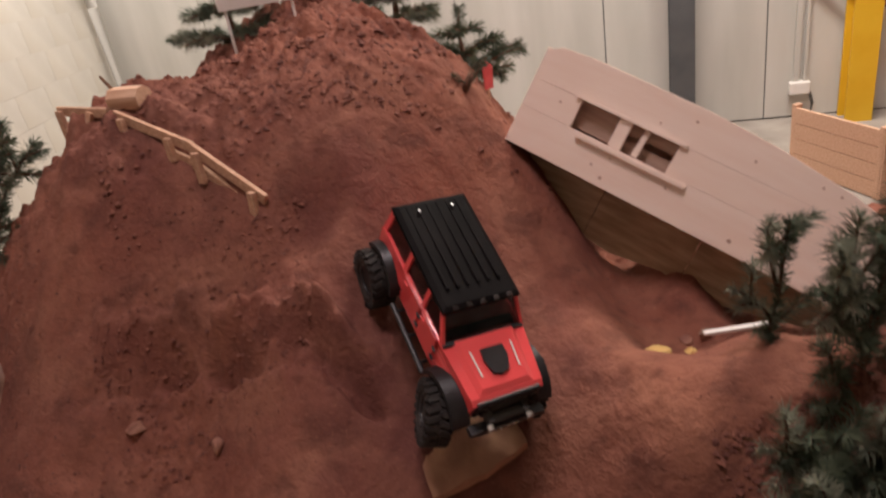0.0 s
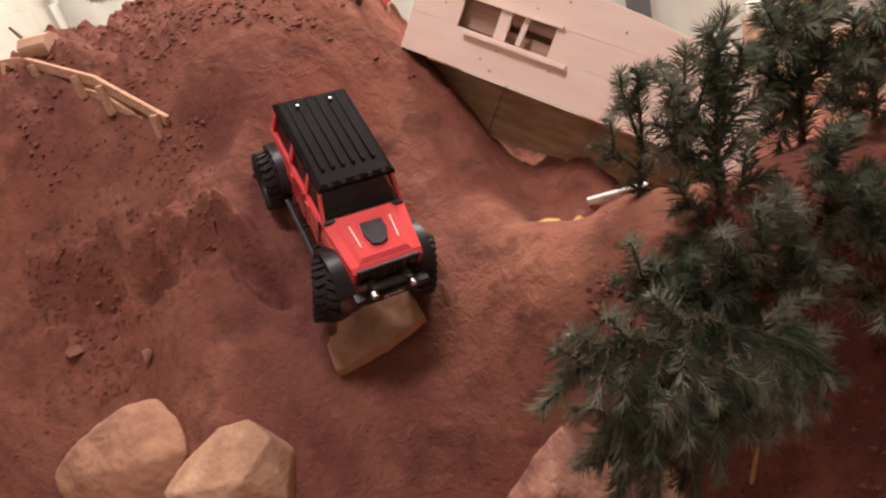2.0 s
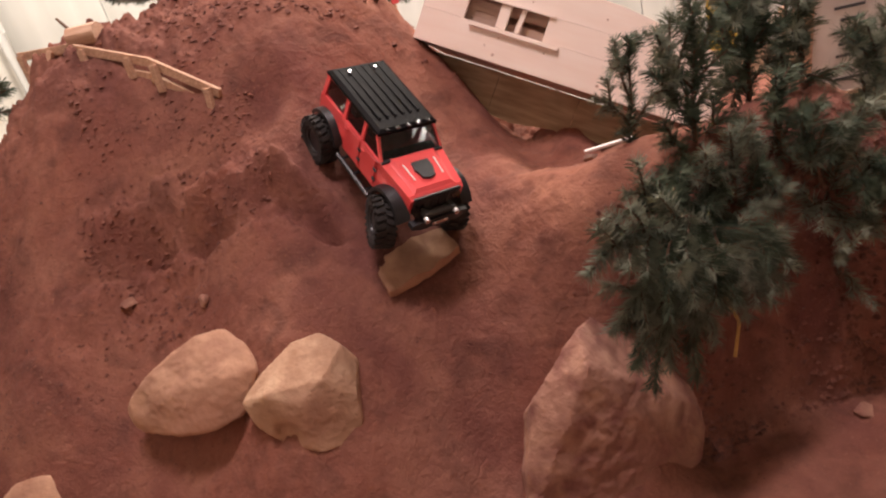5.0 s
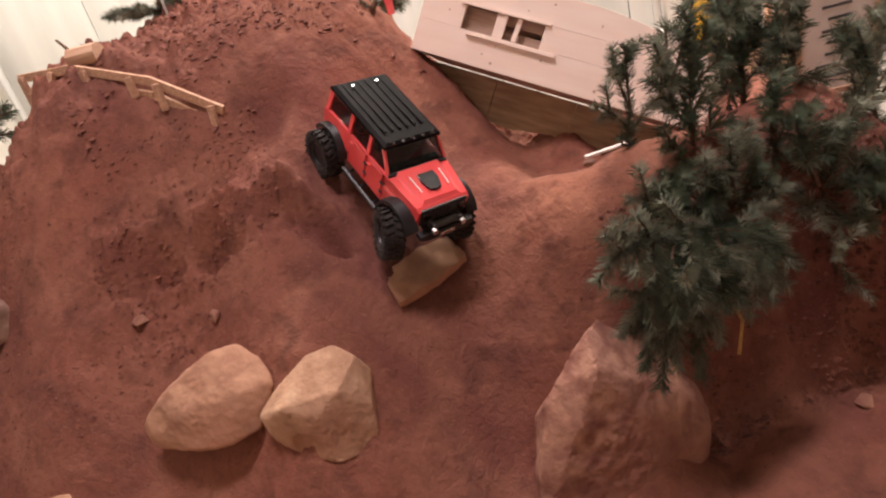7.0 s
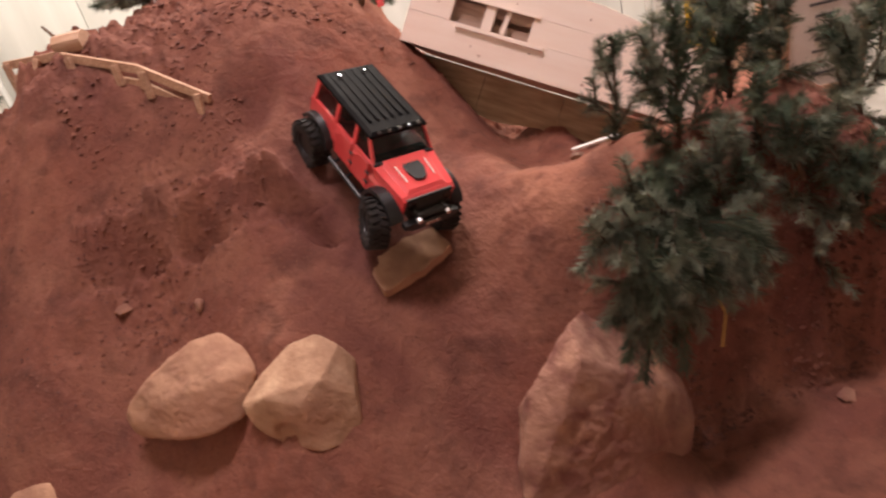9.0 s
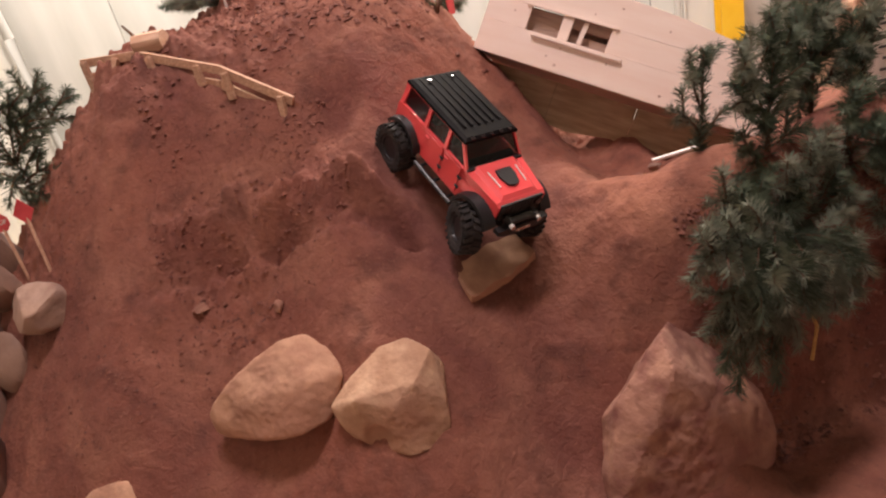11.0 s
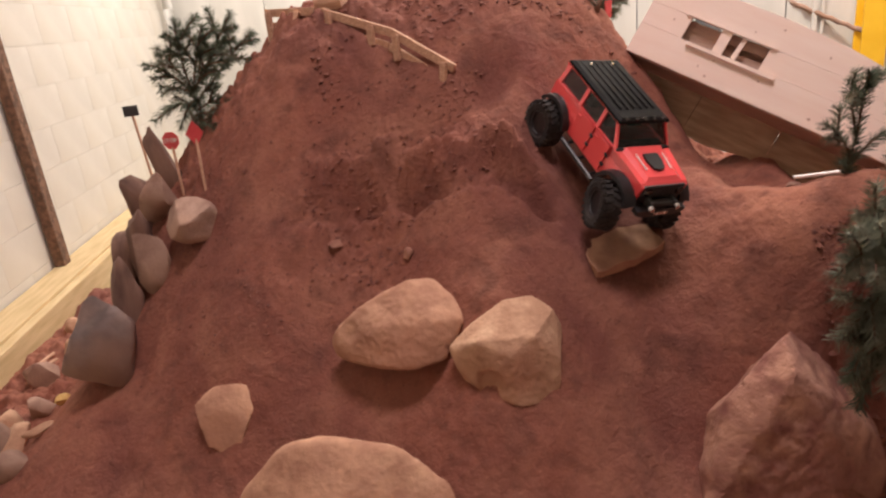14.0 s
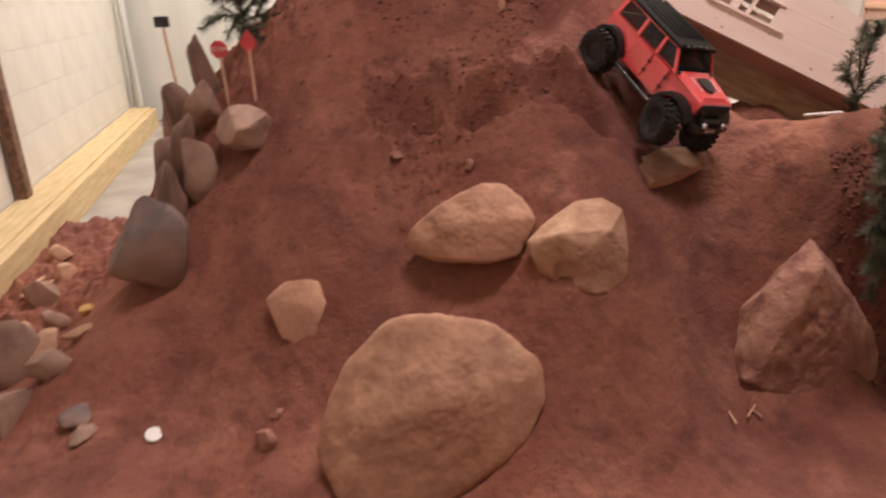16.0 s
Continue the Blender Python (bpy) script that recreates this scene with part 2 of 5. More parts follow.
# ---- the ground: a clay hill of rounded mounds ----
BASE = 0.058
MOUNDS = [
    (0.8, 1.95, 0.38, 0.654), (0.45, 1.62, 0.25, 0.369), (0.15, 1.75, 0.22, 0.511), (-0.1, 1.55, 0.2, 0.186),
    (0.75, 1.5, 0.2, 0.265), (1.0, 1.65, 0.2, 0.327), (0.3, 1.35, 0.18, 0.045), (0.05, 1.25, 0.2, 0.298),
    (0.65, 1.15, 0.22, 0.327), (0.95, 1.1, 0.22, 0.179), (1.25, 1.0, 0.18, 0.386), (1.3, 1.3, 0.2, 0.339),
    (1.55, 0.98, 0.15, 0.265), (1.85, 1.0, 0.22, 0.457), (1.5, 1.55, 0.2, 0.093), (0.55, 0.9, 0.2, 0.145),
    (1.15, 0.85, 0.15, -0.114), (2.1, 1.5, 0.35, 0.536), (0.6, 2.5, 0.4, 0.905), (-0.45, 1.35, 0.18, 0.170),
]
SHOULDERS = [(1.2, 2.0, 0.3, 0.268), (-0.3, 1.8, 0.2, 0.388), (1.75, 2.05, 0.28, 0.272), (0.0, 2.2, 0.25, 0.560), (1.12, 1.66, 0.08, 0.03), (1.46, 1.48, 0.11, 0.11), (1.235, 1.565, 0.075, 0.085)]
# small forms: x, y, radius, depth
HOLLOWS = [(0.685, 1.42, 0.036, -0.05), (0.74, 1.44, 0.025, -0.03), (0.38, 1.30, 0.10, -0.03), (0.30, 1.33, 0.06, -0.02), (1.27, 1.12, 0.09, -0.040), (1.42, 1.165, 0.05, 0.04)]


def ease(a, b, v):
    u = min(1.0, max(0.0, (v - a) / (b - a)))
    return u * u * (3 - 2 * u)


RUT = [(1.22, 1.20), (1.13, 1.11), (1.02, 1.00), (0.93, 0.86), (0.90, 0.70)]
BERM = [(1.24, 0.97), (1.16, 0.95), (1.08, 0.91)]


def off_line(line, x, y):
    """The distance in plan from a bent line."""
    best = 9.0
    for (ax, ay), (bx, by) in zip(line, line[1:]):
        ux, uy = bx - ax, by - ay
        f = min(1.0, max(0.0, ((x - ax) * ux + (y - ay) * uy) / (ux * ux + uy * uy)))
        best = min(best, math.hypot(x - ax - f * ux, y - ay - f * uy))
    return best


def smooth_height(x, y):
    z = BASE
    for a, b, r, k in MOUNDS + SHOULDERS + HOLLOWS:
        d = ((x - a) ** 2 + (y - b) ** 2) / (2 * r * r)
        if d < 12:
            z += k * math.exp(-d)
    # the gully under the caravan, steep on its left flank
    d = x - 1.165 - 0.06 * (1 - ease(1.08, 1.28, y))
    z -= 0.075 * ease(0.0, 0.15, d) * (1 - ease(0.16, 0.30, d)) * ease(1.05, 1.22, y) * (1 - ease(1.75, 1.9, y))
    # the rut of the track and the worn bank beside it
    z -= 0.030 * math.exp(-(off_line(RUT, x, y) / 0.075) ** 2)
    z += 0.026 * math.exp(-(off_line(BERM, x, y) / 0.055) ** 2)
    # the low ground below the crumbling bank
    p = Vector((x, y, 0.7))
    edge = y + 0.05 * (x - 1.5) + 0.030 * noise.noise(p * 9) + 0.016 * noise.noise(p * 24)
    w = ease(1.2, 1.38, x) * (1 - ease(0.82, 0.91, edge))
    return z + (0.05 - z) * w


def height(x, y):
    z = smooth_height(x, y)
    p = Vector((x, y, 0.3))
    rough = 0.35 + 0.9 * ease(1.45, 1.8, y) + 0.8 * ease(0.45, 0.75, 0.9 - abs(x - 0.32) * 2.2 - abs(y - 1.33) * 2.2)
    rough += 0.5 * max(0.0, noise.noise(p * 3 + Vector((7, 2, 1))))
    z += 0.020 * noise.noise(p * 5) + (0.009 + 0.016 * ease(1.55, 1.85, y)) * noise.noise(p * 14) * (0.5 + rough)
    z += 0.012 * noise.noise(p * 30) * rough + 0.013 * abs(noise.noise(p * 55)) * rough * rough + 0.004 * abs(noise.noise(p * 90)) * rough
    # clods and gaps of the loose top
    top = ease(1.55, 1.78, y) * (1 - ease(1.25, 1.45, x))
    z += top * (0.022 * abs(noise.noise(p * 19)) - 0.020 * max(0.0, noise.noise(p * 33 + Vector((5, 2, 0)))))
    # lumps on the crumbling bank
    bank = ease(1.25, 1.4, x) * ease(0.80, 0.84, y) * (1 - ease(0.93, 1.02, y))
    z += bank * (0.022 * noise.noise(p * 28) + 0.016 * abs(noise.noise(p * 52)))
    # the broken ledge across the left face
    e = y - 1.412 + 0.60 * max(0.0, x - 0.40) + 0.035 * noise.noise(p * 9 + Vector((3, 1, 0))) + 0.012 * noise.noise(p * 24)
    span = ease(0.10, 0.26, x) * (1 - ease(0.72, 0.86, x))
    broken = max(0.15, 0.8 + 1.2 * noise.noise(p * 13))
    z += span * broken * (0.044 * math.exp(-((e - 0.026) / 0.020) ** 2) - 0.056 * math.exp(-((e + 0.018) / 0.020) ** 2))
    near = span * math.exp(-((e - 0.01) / 0.07) ** 2)
    z += near * (0.024 * abs(noise.noise(p * 45)) + 0.018 * noise.noise(p * 26))
    # a second, lower break to its left
    e = y - 1.335 - 0.15 * (x - 0.2) + 0.03 * noise.noise(p * 11)
    span = ease(0.05, 0.14, x) * (1 - ease(0.36, 0.46, x)) * max(0.0, 0.7 + 1.3 * noise.noise(p * 15))
    z += span * (0.012 * math.exp(-((e - 0.02) / 0.018) ** 2) - 0.016 * math.exp(-((e + 0.014) / 0.02) ** 2))
    return z


def build_ground():
    xs = np.concatenate([np.linspace(-1.12, -0.25, 90, endpoint=False), np.linspace(-0.25, 1.75, 400, endpoint=False), np.linspace(1.75, 2.75, 110)])
    ys = np.concatenate([np.linspace(-1.2, 0.55, 110, endpoint=False), np.linspace(0.55, 2.2, 370, endpoint=False), np.linspace(2.2, 2.95, 70)])
    verts = []
    for y in ys:
        for x in xs:
            edge = ease(0, 0.12, min(x + 1.12, 2.75 - x, 2.95 - y, y + 1.2))
            verts.append((x, y, 0.012 + (height(x, y) - 0.012) * edge))
    nx, faces = len(xs), []
    for j in range(len(ys) - 1):
        for i in range(nx - 1):
            a = j * nx + i
            faces.append((a, a + 1, a + nx + 1, a + nx))
    me = bpy.data.meshes.new("ground")
    me.from_pydata(verts, [], faces)
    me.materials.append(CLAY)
    me.shade_smooth()
    return tagged(new("ground", me), "red-brown packed clay hill of the indoor course", "ground", kind="structure")


ground = build_ground()

# ---- the hall ----
LEFT, BACK, RIGHT, FRONT, TOP = -1.27, 6.4, 7.5, -3.5, 5.2
solid("floor", box_mesh((RIGHT - LEFT + 0.6, BACK - FRONT + 0.6, 0.1), 0, ((LEFT + RIGHT) / 2, (BACK + FRONT) / 2, -0.05)), CONCRETE, "grey concrete floor of the hall", "floor", kind="structure")
solid("ceiling", box_mesh((RIGHT - LEFT + 0.6, BACK - FRONT + 0.6, 0.1), 0, ((LEFT + RIGHT) / 2, (BACK + FRONT) / 2, TOP + 0.05)), CEILING, "plain pale ceiling of the hall", "ceiling", kind="structure")
wall_left = solid("wall_left", box_mesh((0.2, BACK - FRONT + 0.4, TOP), 0, (LEFT - 0.105, (BACK + FRONT) / 2, TOP / 2)), MORTAR, "white painted block wall", "wall", kind="structure")
BACK_POSE = pose(LEFT - 0.05, 6.12, 0, 0, 0, -21)
wall_back = solid("wall_back", box_mesh((9.6, 0.2, TOP), 0, (4.7, 0.105, TOP / 2)), STEEL, "pale grey panelled wall", "wall", BACK_POSE, kind="structure")
solid("wall_right", box_mesh((0.2, BACK - FRONT + 0.4, TOP), 0, (RIGHT + 0.1, (BACK + FRONT) / 2, TOP / 2)), WALL, "plain white hall wall", "wall", kind="structure")
solid("wall_front", box_mesh((RIGHT - LEFT, 0.2, TOP), 0, ((LEFT + RIGHT) / 2, FRONT - 0.1, TOP / 2)), WALL, "plain white hall wall", "wall", kind="structure")

# ---- stones ----
def rock_mesh(name, half, seed, mat, cuts=9, rough=0.05, detail=4, soft=0.6, flat_top=None, depth=(0.62, 0.86)):
    """A broken boulder: a ball cut by planes, then worn by noise."""
    rng = random.Random(seed)
    bm = bmesh.new()
    bmesh.ops.create_icosphere(bm, subdivisions=detail, radius=1.0)
    planes = []
    for _ in range(cuts):
        n = Vector((rng.gauss(0, 1), rng.gauss(0, 1), rng.gauss(0, 1))).normalized()
        planes.append((n, rng.uniform(*depth)))
    if flat_top:
        planes += [(Vector(n).normalized(), d) for n, d in flat_top]
    off = Vector((seed * 1.7, seed * 0.3, 0))
    for v in bm.verts:
        p = v.co.copy()
        for n, d in planes:
            over = p.dot(n) - d
            if over > 0:
                p -= n * over * soft if soft < 1 else n * over
        p *= 1 + rough * noise.noise(p * 2.2 + off) + rough * 0.4 * noise.noise(p * 6 + off) + rough * 0.16 * noise.noise(p * 17 + off)
        v.co = Vector((p.x * half[0], p.y * half[1], p.z * half[2]))
    return finish(name, bm, mat, True, 38)


def rock(name, label, centre, half, seed, mat, turn=(0, 0, 0), group="stones on the course", sink=True, **more):
    ob = new(name, rock_mesh(name, half, seed, mat, **more))
    ob.matrix_world = pose(*centre, *turn)
    return tagged(ob, label, "stone", group)


def hull_rock(label, points, mat, seed, rounding=2, rough=0.004, spread=0.0, sharp=30, dents=()):
    """A boulder with the given corners, worn and pitted."""
    pts = [Vector(p) for p in points]
    mid = sum(pts, Vector()) / len(pts)
    bm = bmesh.new()
    for p in pts:
        bm.verts.new(p - mid)
    bmesh.ops.convex_hull(bm, input=bm.verts)
    bm.normal_update()
    planes = []
    for f in bm.faces:
        n, d = f.normal.copy(), f.normal.dot(f.verts[0].co)
        if d > 0 and all(n.dot(m) < 0.995 for m, _ in planes):
            planes.append((n, d))
    bm.clear()
    bmesh.ops.create_icosphere(bm, subdivisions=6, radius=1.0)
    power = (90, 34, 14)[rounding]
    for v in bm.verts:
        u = v.co.normalized()
        reach = sum((u.dot(n) / d) ** power for n, d in planes if u.dot(n) > 0)
        v.co = u * reach ** (-1 / power)
    bm.normal_update()
    off = Vector((seed * 3.1, seed, 0))
    for v in bm.verts:
        q = v.co
        k = rough * 2.0 * noise.noise(q * 12 + off) + rough * noise.noise(q * 35 + off) + rough * 0.6 * noise.noise(q * 90 + off)
        v.co = q + v.normal * (k + spread)
        for place, radius, push in dents:
            v.co += Vector(push) * math.exp(-((q + mid - Vector(place)).length / radius) ** 4)
    return solid("boulder", bm, mat, label, "stone", Matrix.Translation(mid), "stones on the course", smooth=True, angle=sharp)


hull_rock("rounded tan boulder lying on the clay slope", [(0.228, 1.125, 0.452), (0.238, 1.10, 0.500), (0.30, 1.10, 0.548), (0.42, 1.11, 0.600), (0.475, 1.12, 0.588), (0.520, 1.07, 0.552), (0.525, 1.03, 0.520), (0.475, 0.985, 0.452), (0.423, 0.976, 0.443), (0.33, 1.015, 0.440), (0.245, 1.08, 0.440), (0.345, 1.035, 0.525), (0.46, 1.01, 0.530), (0.42, 1.20, 0.50), (0.30, 1.18, 0.44), (0.40, 1.06, 0.415), (0.30, 1.09, 0.415), (0.48, 1.06, 0.425)], STONE, 3, 1, 0.0022, 0.003, 30, [((0.272, 1.075, 0.51), 0.022, (0.004, 0.006, -0.004))])
hull_rock("pale broken boulder with sharp flat facets", [(0.668, 0.985, 0.575), (0.61, 1.0, 0.567), (0.545, 0.985, 0.535), (0.480, 0.972, 0.488), (0.500, 0.945, 0.492), (0.534, 0.918, 0.519), (0.596, 0.884, 0.494), (0.650, 0.893, 0.528), (0.705, 0.945, 0.555), (0.722, 0.955, 0.510), (0.702, 0.897, 0.462), (0.585, 0.890, 0.430), (0.602, 0.866, 0.388), (0.640, 0.866, 0.385), (0.690, 0.885, 0.400), (0.520, 0.922, 0.425), (0.497, 0.945, 0.44), (0.62, 1.07, 0.50), (0.73, 1.0, 0.46), (0.6, 1.05, 0.36), (0.52, 0.95, 0.39)], STONE_PALE, 8, 0, 0.0014, 0.0, 16, [((0.550, 0.893, 0.428), 0.028, (0.002, 0.016, 0.004))])
hull_rock("large brown wedge-shaped boulder against the bank", [(1.142, 0.84, 0.464), (1.12, 0.765, 0.425), (1.033, 0.83, 0.371), (0.985, 0.79, 0.28), (0.942, 0.758, 0.170), (1.095, 0.758, 0.283), (1.06, 0.735, 0.115), (1.19, 0.728, 0.10), (1.32, 0.745, 0.115), (1.375, 0.79, 0.15), (1.362, 0.81, 0.215), (1.318, 0.835, 0.272), (1.22, 0.82, 0.37), (1.27, 0.98, 0.43), (1.42, 0.95, 0.2), (1.0, 0.95, 0.2), (1.02, 0.86, 0.06), (1.2, 0.85, 0.0), (1.36, 0.9, 0.03)], STONE_RED, 5, 0, 0.0034, 0.0, 20)
hull_rock("large smooth tan boulder half buried in clay", [(-0.04, 0.80, 0.14), (0.03, 0.85, 0.30), (0.13, 0.84, 0.402), (0.19, 0.83, 0.415), (0.36, 0.81, 0.378), (0.45, 0.78, 0.285), (0.445, 0.73, 0.215), (0.38, 0.69, 0.15), (0.15, 0.64, 0.05), (0.0, 0.69, 0.08), (0.2, 1.0, 0.3), (0.21, 0.70, 0.285), (0.07, 0.73, 0.25), (0.34, 0.73, 0.285), (0.2, 0.8, -0.02)], STONE, 12, 1, 0.0022, 0.004, 40)
rock("boulder", "tan boulder in the clay", (0.27, 0.47, 0.07), (0.13, 0.11, 0.15), 14, STONE, (0, 0, 40), cuts=6, soft=0.8, rough=0.05)
rock("boulder", "flat reddish stone leaning on the slope", (-0.04, 1.125, 0.315), (0.085, 0.03, 0.10), 21, STONE, (-38, 0, -8), cuts=6, soft=0.97, rough=0.03, flat_top=[((0, 0.1, 1), 0.6), ((-0.9, 0, -0.4), 0.7), ((0.9, 0, -0.4), 0.7)])
rock("boulder", "dark slate boulder with a pale foot", (-0.395, 1.40, 0.395), (0.115, 0.09, 0.160), 17, STONE_DARK, (0, 12, 0), cuts=8, soft=0.96, rough=0.07, depth=(0.5, 0.8))
rock("boulder", "rounded grey stone below the red sign", (-0.135, 1.52, 0.69), (0.085, 0.07, 0.065), 27, STONE_GREY, (0, 0, -30), cuts=8, soft=0.95, rough=0.06, depth=(0.5, 0.8))
rock("stone", "small yellow stone on the track", (1.282, 1.190, smooth_height(1.282, 1.190) + 0.004), (0.028, 0.020, 0.013), 31, STONE_YELLOW, (0, 0, 10), detail=3, rough=0.06)

# ---- the flat stone ----
def flat_stone():
    bm = bmesh.new()
    a = [Vector(p) for p in ((-0.095, -0.045), (0.0, -0.052), (0.088, -0.038), (0.094, 0.03), (0.03, 0.048), (-0.02, 0.04), (-0.085, 0.05))]
    lo = [bm.verts.new((p.x * 1.03, p.y * 1.03, -0.014)) for p in a]
    hi = [bm.verts.new((p.x, p.y, 0.009 + 0.004 * noise.noise(Vector((p.x * 40, p.y * 40, 2))))) for p in a]
    for i in range(len(a)):
        j = (i + 1) % len(a)
        bm.faces.new((lo[i], lo[j], hi[j], hi[i]))
    bm.faces.new(hi)
    bm.faces.new(lo[::-1])
    bmesh.ops.triangulate(bm, faces=bm.faces)
    bmesh.ops.subdivide_edges(bm, edges=bm.edges, cuts=5, use_grid_fill=True)
    for v in bm.verts:
        v.co += Vector((1, 1, 1)) * 0.004 * noise.noise(v.co * 30) + Vector((0, 0, 1)) * 0.0045 * noise.noise(v.co * 75)
    return bm


solid("flat_stone", flat_stone(), STONE, "flat tan slab of stone on the track", "stone", pose(0.908, 1.100, 0.607, 24, -6, 15), "stones on the course", smooth=True, angle=35)


# ---- small stones, spread along the edges and the track ----
def small_stone(label, x, y, half, seed, mat, turn=(0, 0, 0), lift=0.35):
    return rock("stone", label, (x, y, height(x, y) + half[2] * (lift if mat is not STONE_RED else 0.05)), half, seed, mat, turn, "small stones", detail=3, cuts=8, soft=0.98, rough=0.09, depth=(0.42, 0.82))


for row in (
    (-0.32, 1.72, (0.065, 0.055, 0.15), 41, STONE_BROWN, (10, -8, 0), "tall brown stone propping the hill edge"),
    (-0.25, 1.66, (0.060, 0.05, 0.11), 42, STONE_GREY, (0, 6, 0), "tall grey stone propping the hill edge"),
    (-0.36, 1.62, (0.070, 0.055, 0.12), 43, STONE_BROWN, (0, 10, 0), "brown upright stone at the hill edge"),
    (-0.27, 1.55, (0.060, 0.05, 0.11), 44, STONE_GREY, (0, -8, 20), "grey upright stone at the hill edge"),
    (-0.33, 1.88, (0.070, 0.06, 0.13), 45, STONE_GREY, (0, 0, 0), "grey upright stone at the hill edge"),
    (-0.30, 1.60, (0.040, 0.050, 0.17), 71, STONE_BROWN, (8, 4, 20), "tall brown slab propping the hill edge"),
    (-0.235, 1.74, (0.045, 0.050, 0.17), 72, STONE_BROWN, (6, -6, -15), "tall brown slab propping the hill edge"),
    (-0.345, 1.53, (0.050, 0.045, 0.14), 73, STONE_BROWN, (0, 8, 40), "tall brown slab propping the hill edge"),
    (-0.84, 1.60, (0.070, 0.050, 0.060), 74, STONE_PALE, (0, 15, 30), "pale angular stone on the low ground"),
    (-0.72, 1.44, (0.075, 0.050, 0.055), 75, STONE_PALE, (0, -10, 70), "pale angular stone on the low ground"),
    (-0.66, 1.28, (0.070, 0.045, 0.045), 76, STONE_GREY, (0, 10, 20), "grey angular stone on the low ground"),
    (-0.74, 1.18, (0.085, 0.060, 0.060), 77, STONE_GREY, (0, 0, 50), "grey angular stone on the low ground"),
    (-0.92, 2.35, (0.050, 0.045, 0.045), 46, STONE_PALE, (0, 0, 20), "pale broken stone by the plank"),
    (-0.86, 2.15, (0.045, 0.035, 0.045), 47, STONE_PALE, (0, 20, 0), "pale broken stone by the plank"),
    (-0.87, 1.92, (0.060, 0.050, 0.065), 48, STONE_GREY, (0, 0, 10), "rounded grey stone by the plank"),
    (-0.76, 1.66, (0.055, 0.045, 0.045), 49, STONE_GREY, (0, 15, 30), "grey stone on the low ground"),
    (-0.64, 1.58, (0.025, 0.022, 0.020), 50, STONE_YELLOW, (0, 0, 0), "small yellow pebble on the ground"),
    (-0.60, 1.38, (0.055, 0.020, 0.022), 51, STONE_PALE, (0, 0, 25), "pale pointed stone on the ground"),
    (-0.80, 1.42, (0.135, 0.080, 0.115), 52, STONE_GREY, (0, 0, 30), "large grey stone at the edge"),
    (-0.56, 1.10, (0.045, 0.040, 0.022), 53, STONE_DARK, (0, 0, 0), "dark flat stone on the ground"),
    (-0.55, 1.05, (0.040, 0.030, 0.018), 54, STONE_GREY, (0, 0, 40), "grey flat stone on the ground"),
    (-0.14, 0.90, (0.030, 0.026, 0.036), 55, STONE_RED, (0, 0, 0), "brown clay-stained stone"),
    (-0.115, 0.965, (0.020, 0.018, 0.018), 56, STONE_RED, (0, 0, 50), "brown clay-stained pebble"),
    (0.43, 1.262, (0.018, 0.016, 0.022), 58, STONE_RED, (0, 0, 0), "small clay-covered stone"),
    (0.255, 1.345, (0.022, 0.016, 0.014), 59, STONE_RED, (0, 0, 30), "small clay-covered stone"),
    (1.40, 1.22, (0.022, 0.018, 0.014), 60, STONE_GREY, (0, 0, 0), "grey pebble by the gully"),
    (1.36, 1.24, (0.016, 0.014, 0.012), 61, STONE_RED, (0, 0, 20), "brown pebble by the gully"),
    (1.34, 1.18, (0.014, 0.012, 0.010), 63, STONE_YELLOW, (0, 0, 20), "tiny yellow pebble by the gully"),
    (1.74, 0.76, (0.030, 0.026, 0.018), 64, STONE_RED, (0, 0, 20), "clay clod below the bank"),
):
    x, y, half, seed, mat, turn, label = row
    small_stone(label + (" on the slope" if len(label.split()) < 4 else ""), x, y, half, seed, mat, turn)


def scatter(name, label, count, seed, mat, area, low, high, sink=0.3):
    """Loose crumbs of clay, joined into one mesh."""
    rng = random.Random(seed)
    verts, faces = [], []
    base = [(1, 0, 0), (-1, 0, 0), (0, 1, 0), (0, -1, 0), (0, 0, 1), (0, 0, -1)]
    tris = [(0, 2, 4), (2, 1, 4), (1, 3, 4), (3, 0, 4), (2, 0, 5), (1, 2, 5), (3, 1, 5), (0, 3, 5)]
    done = 0
    while done < count:
        x, y = rng.uniform(*area[0]), rng.uniform(*area[1])
        keep = noise.noise(Vector((x * 4, y * 4, seed))) + rng.uniform(-0.4, 0.4)
        if keep < -0.05:
            continue
        r = low + (high - low) * rng.random() ** 4
        z, turn, o = height(x, y), rng.uniform(0, 6.3), len(verts)
        c, s_ = math.cos(turn), math.sin(turn)
        for a, b, d in base:
            k = r * rng.uniform(0.6, 1.25)
            verts.append((x + k * (a * c - b * s_), y + k * (a * s_ + b * c), z + k * d * 0.7 - r * sink))
        faces += [(a + o, b + o, d + o) for a, b, d in tris]
        done += 1
    me = bpy.data.meshes.new(name)
    me.from_pydata(verts, [], faces)
    me.materials.append(mat)
    return tagged(new(name, me), label, "clay crumbs", kind="stuff")


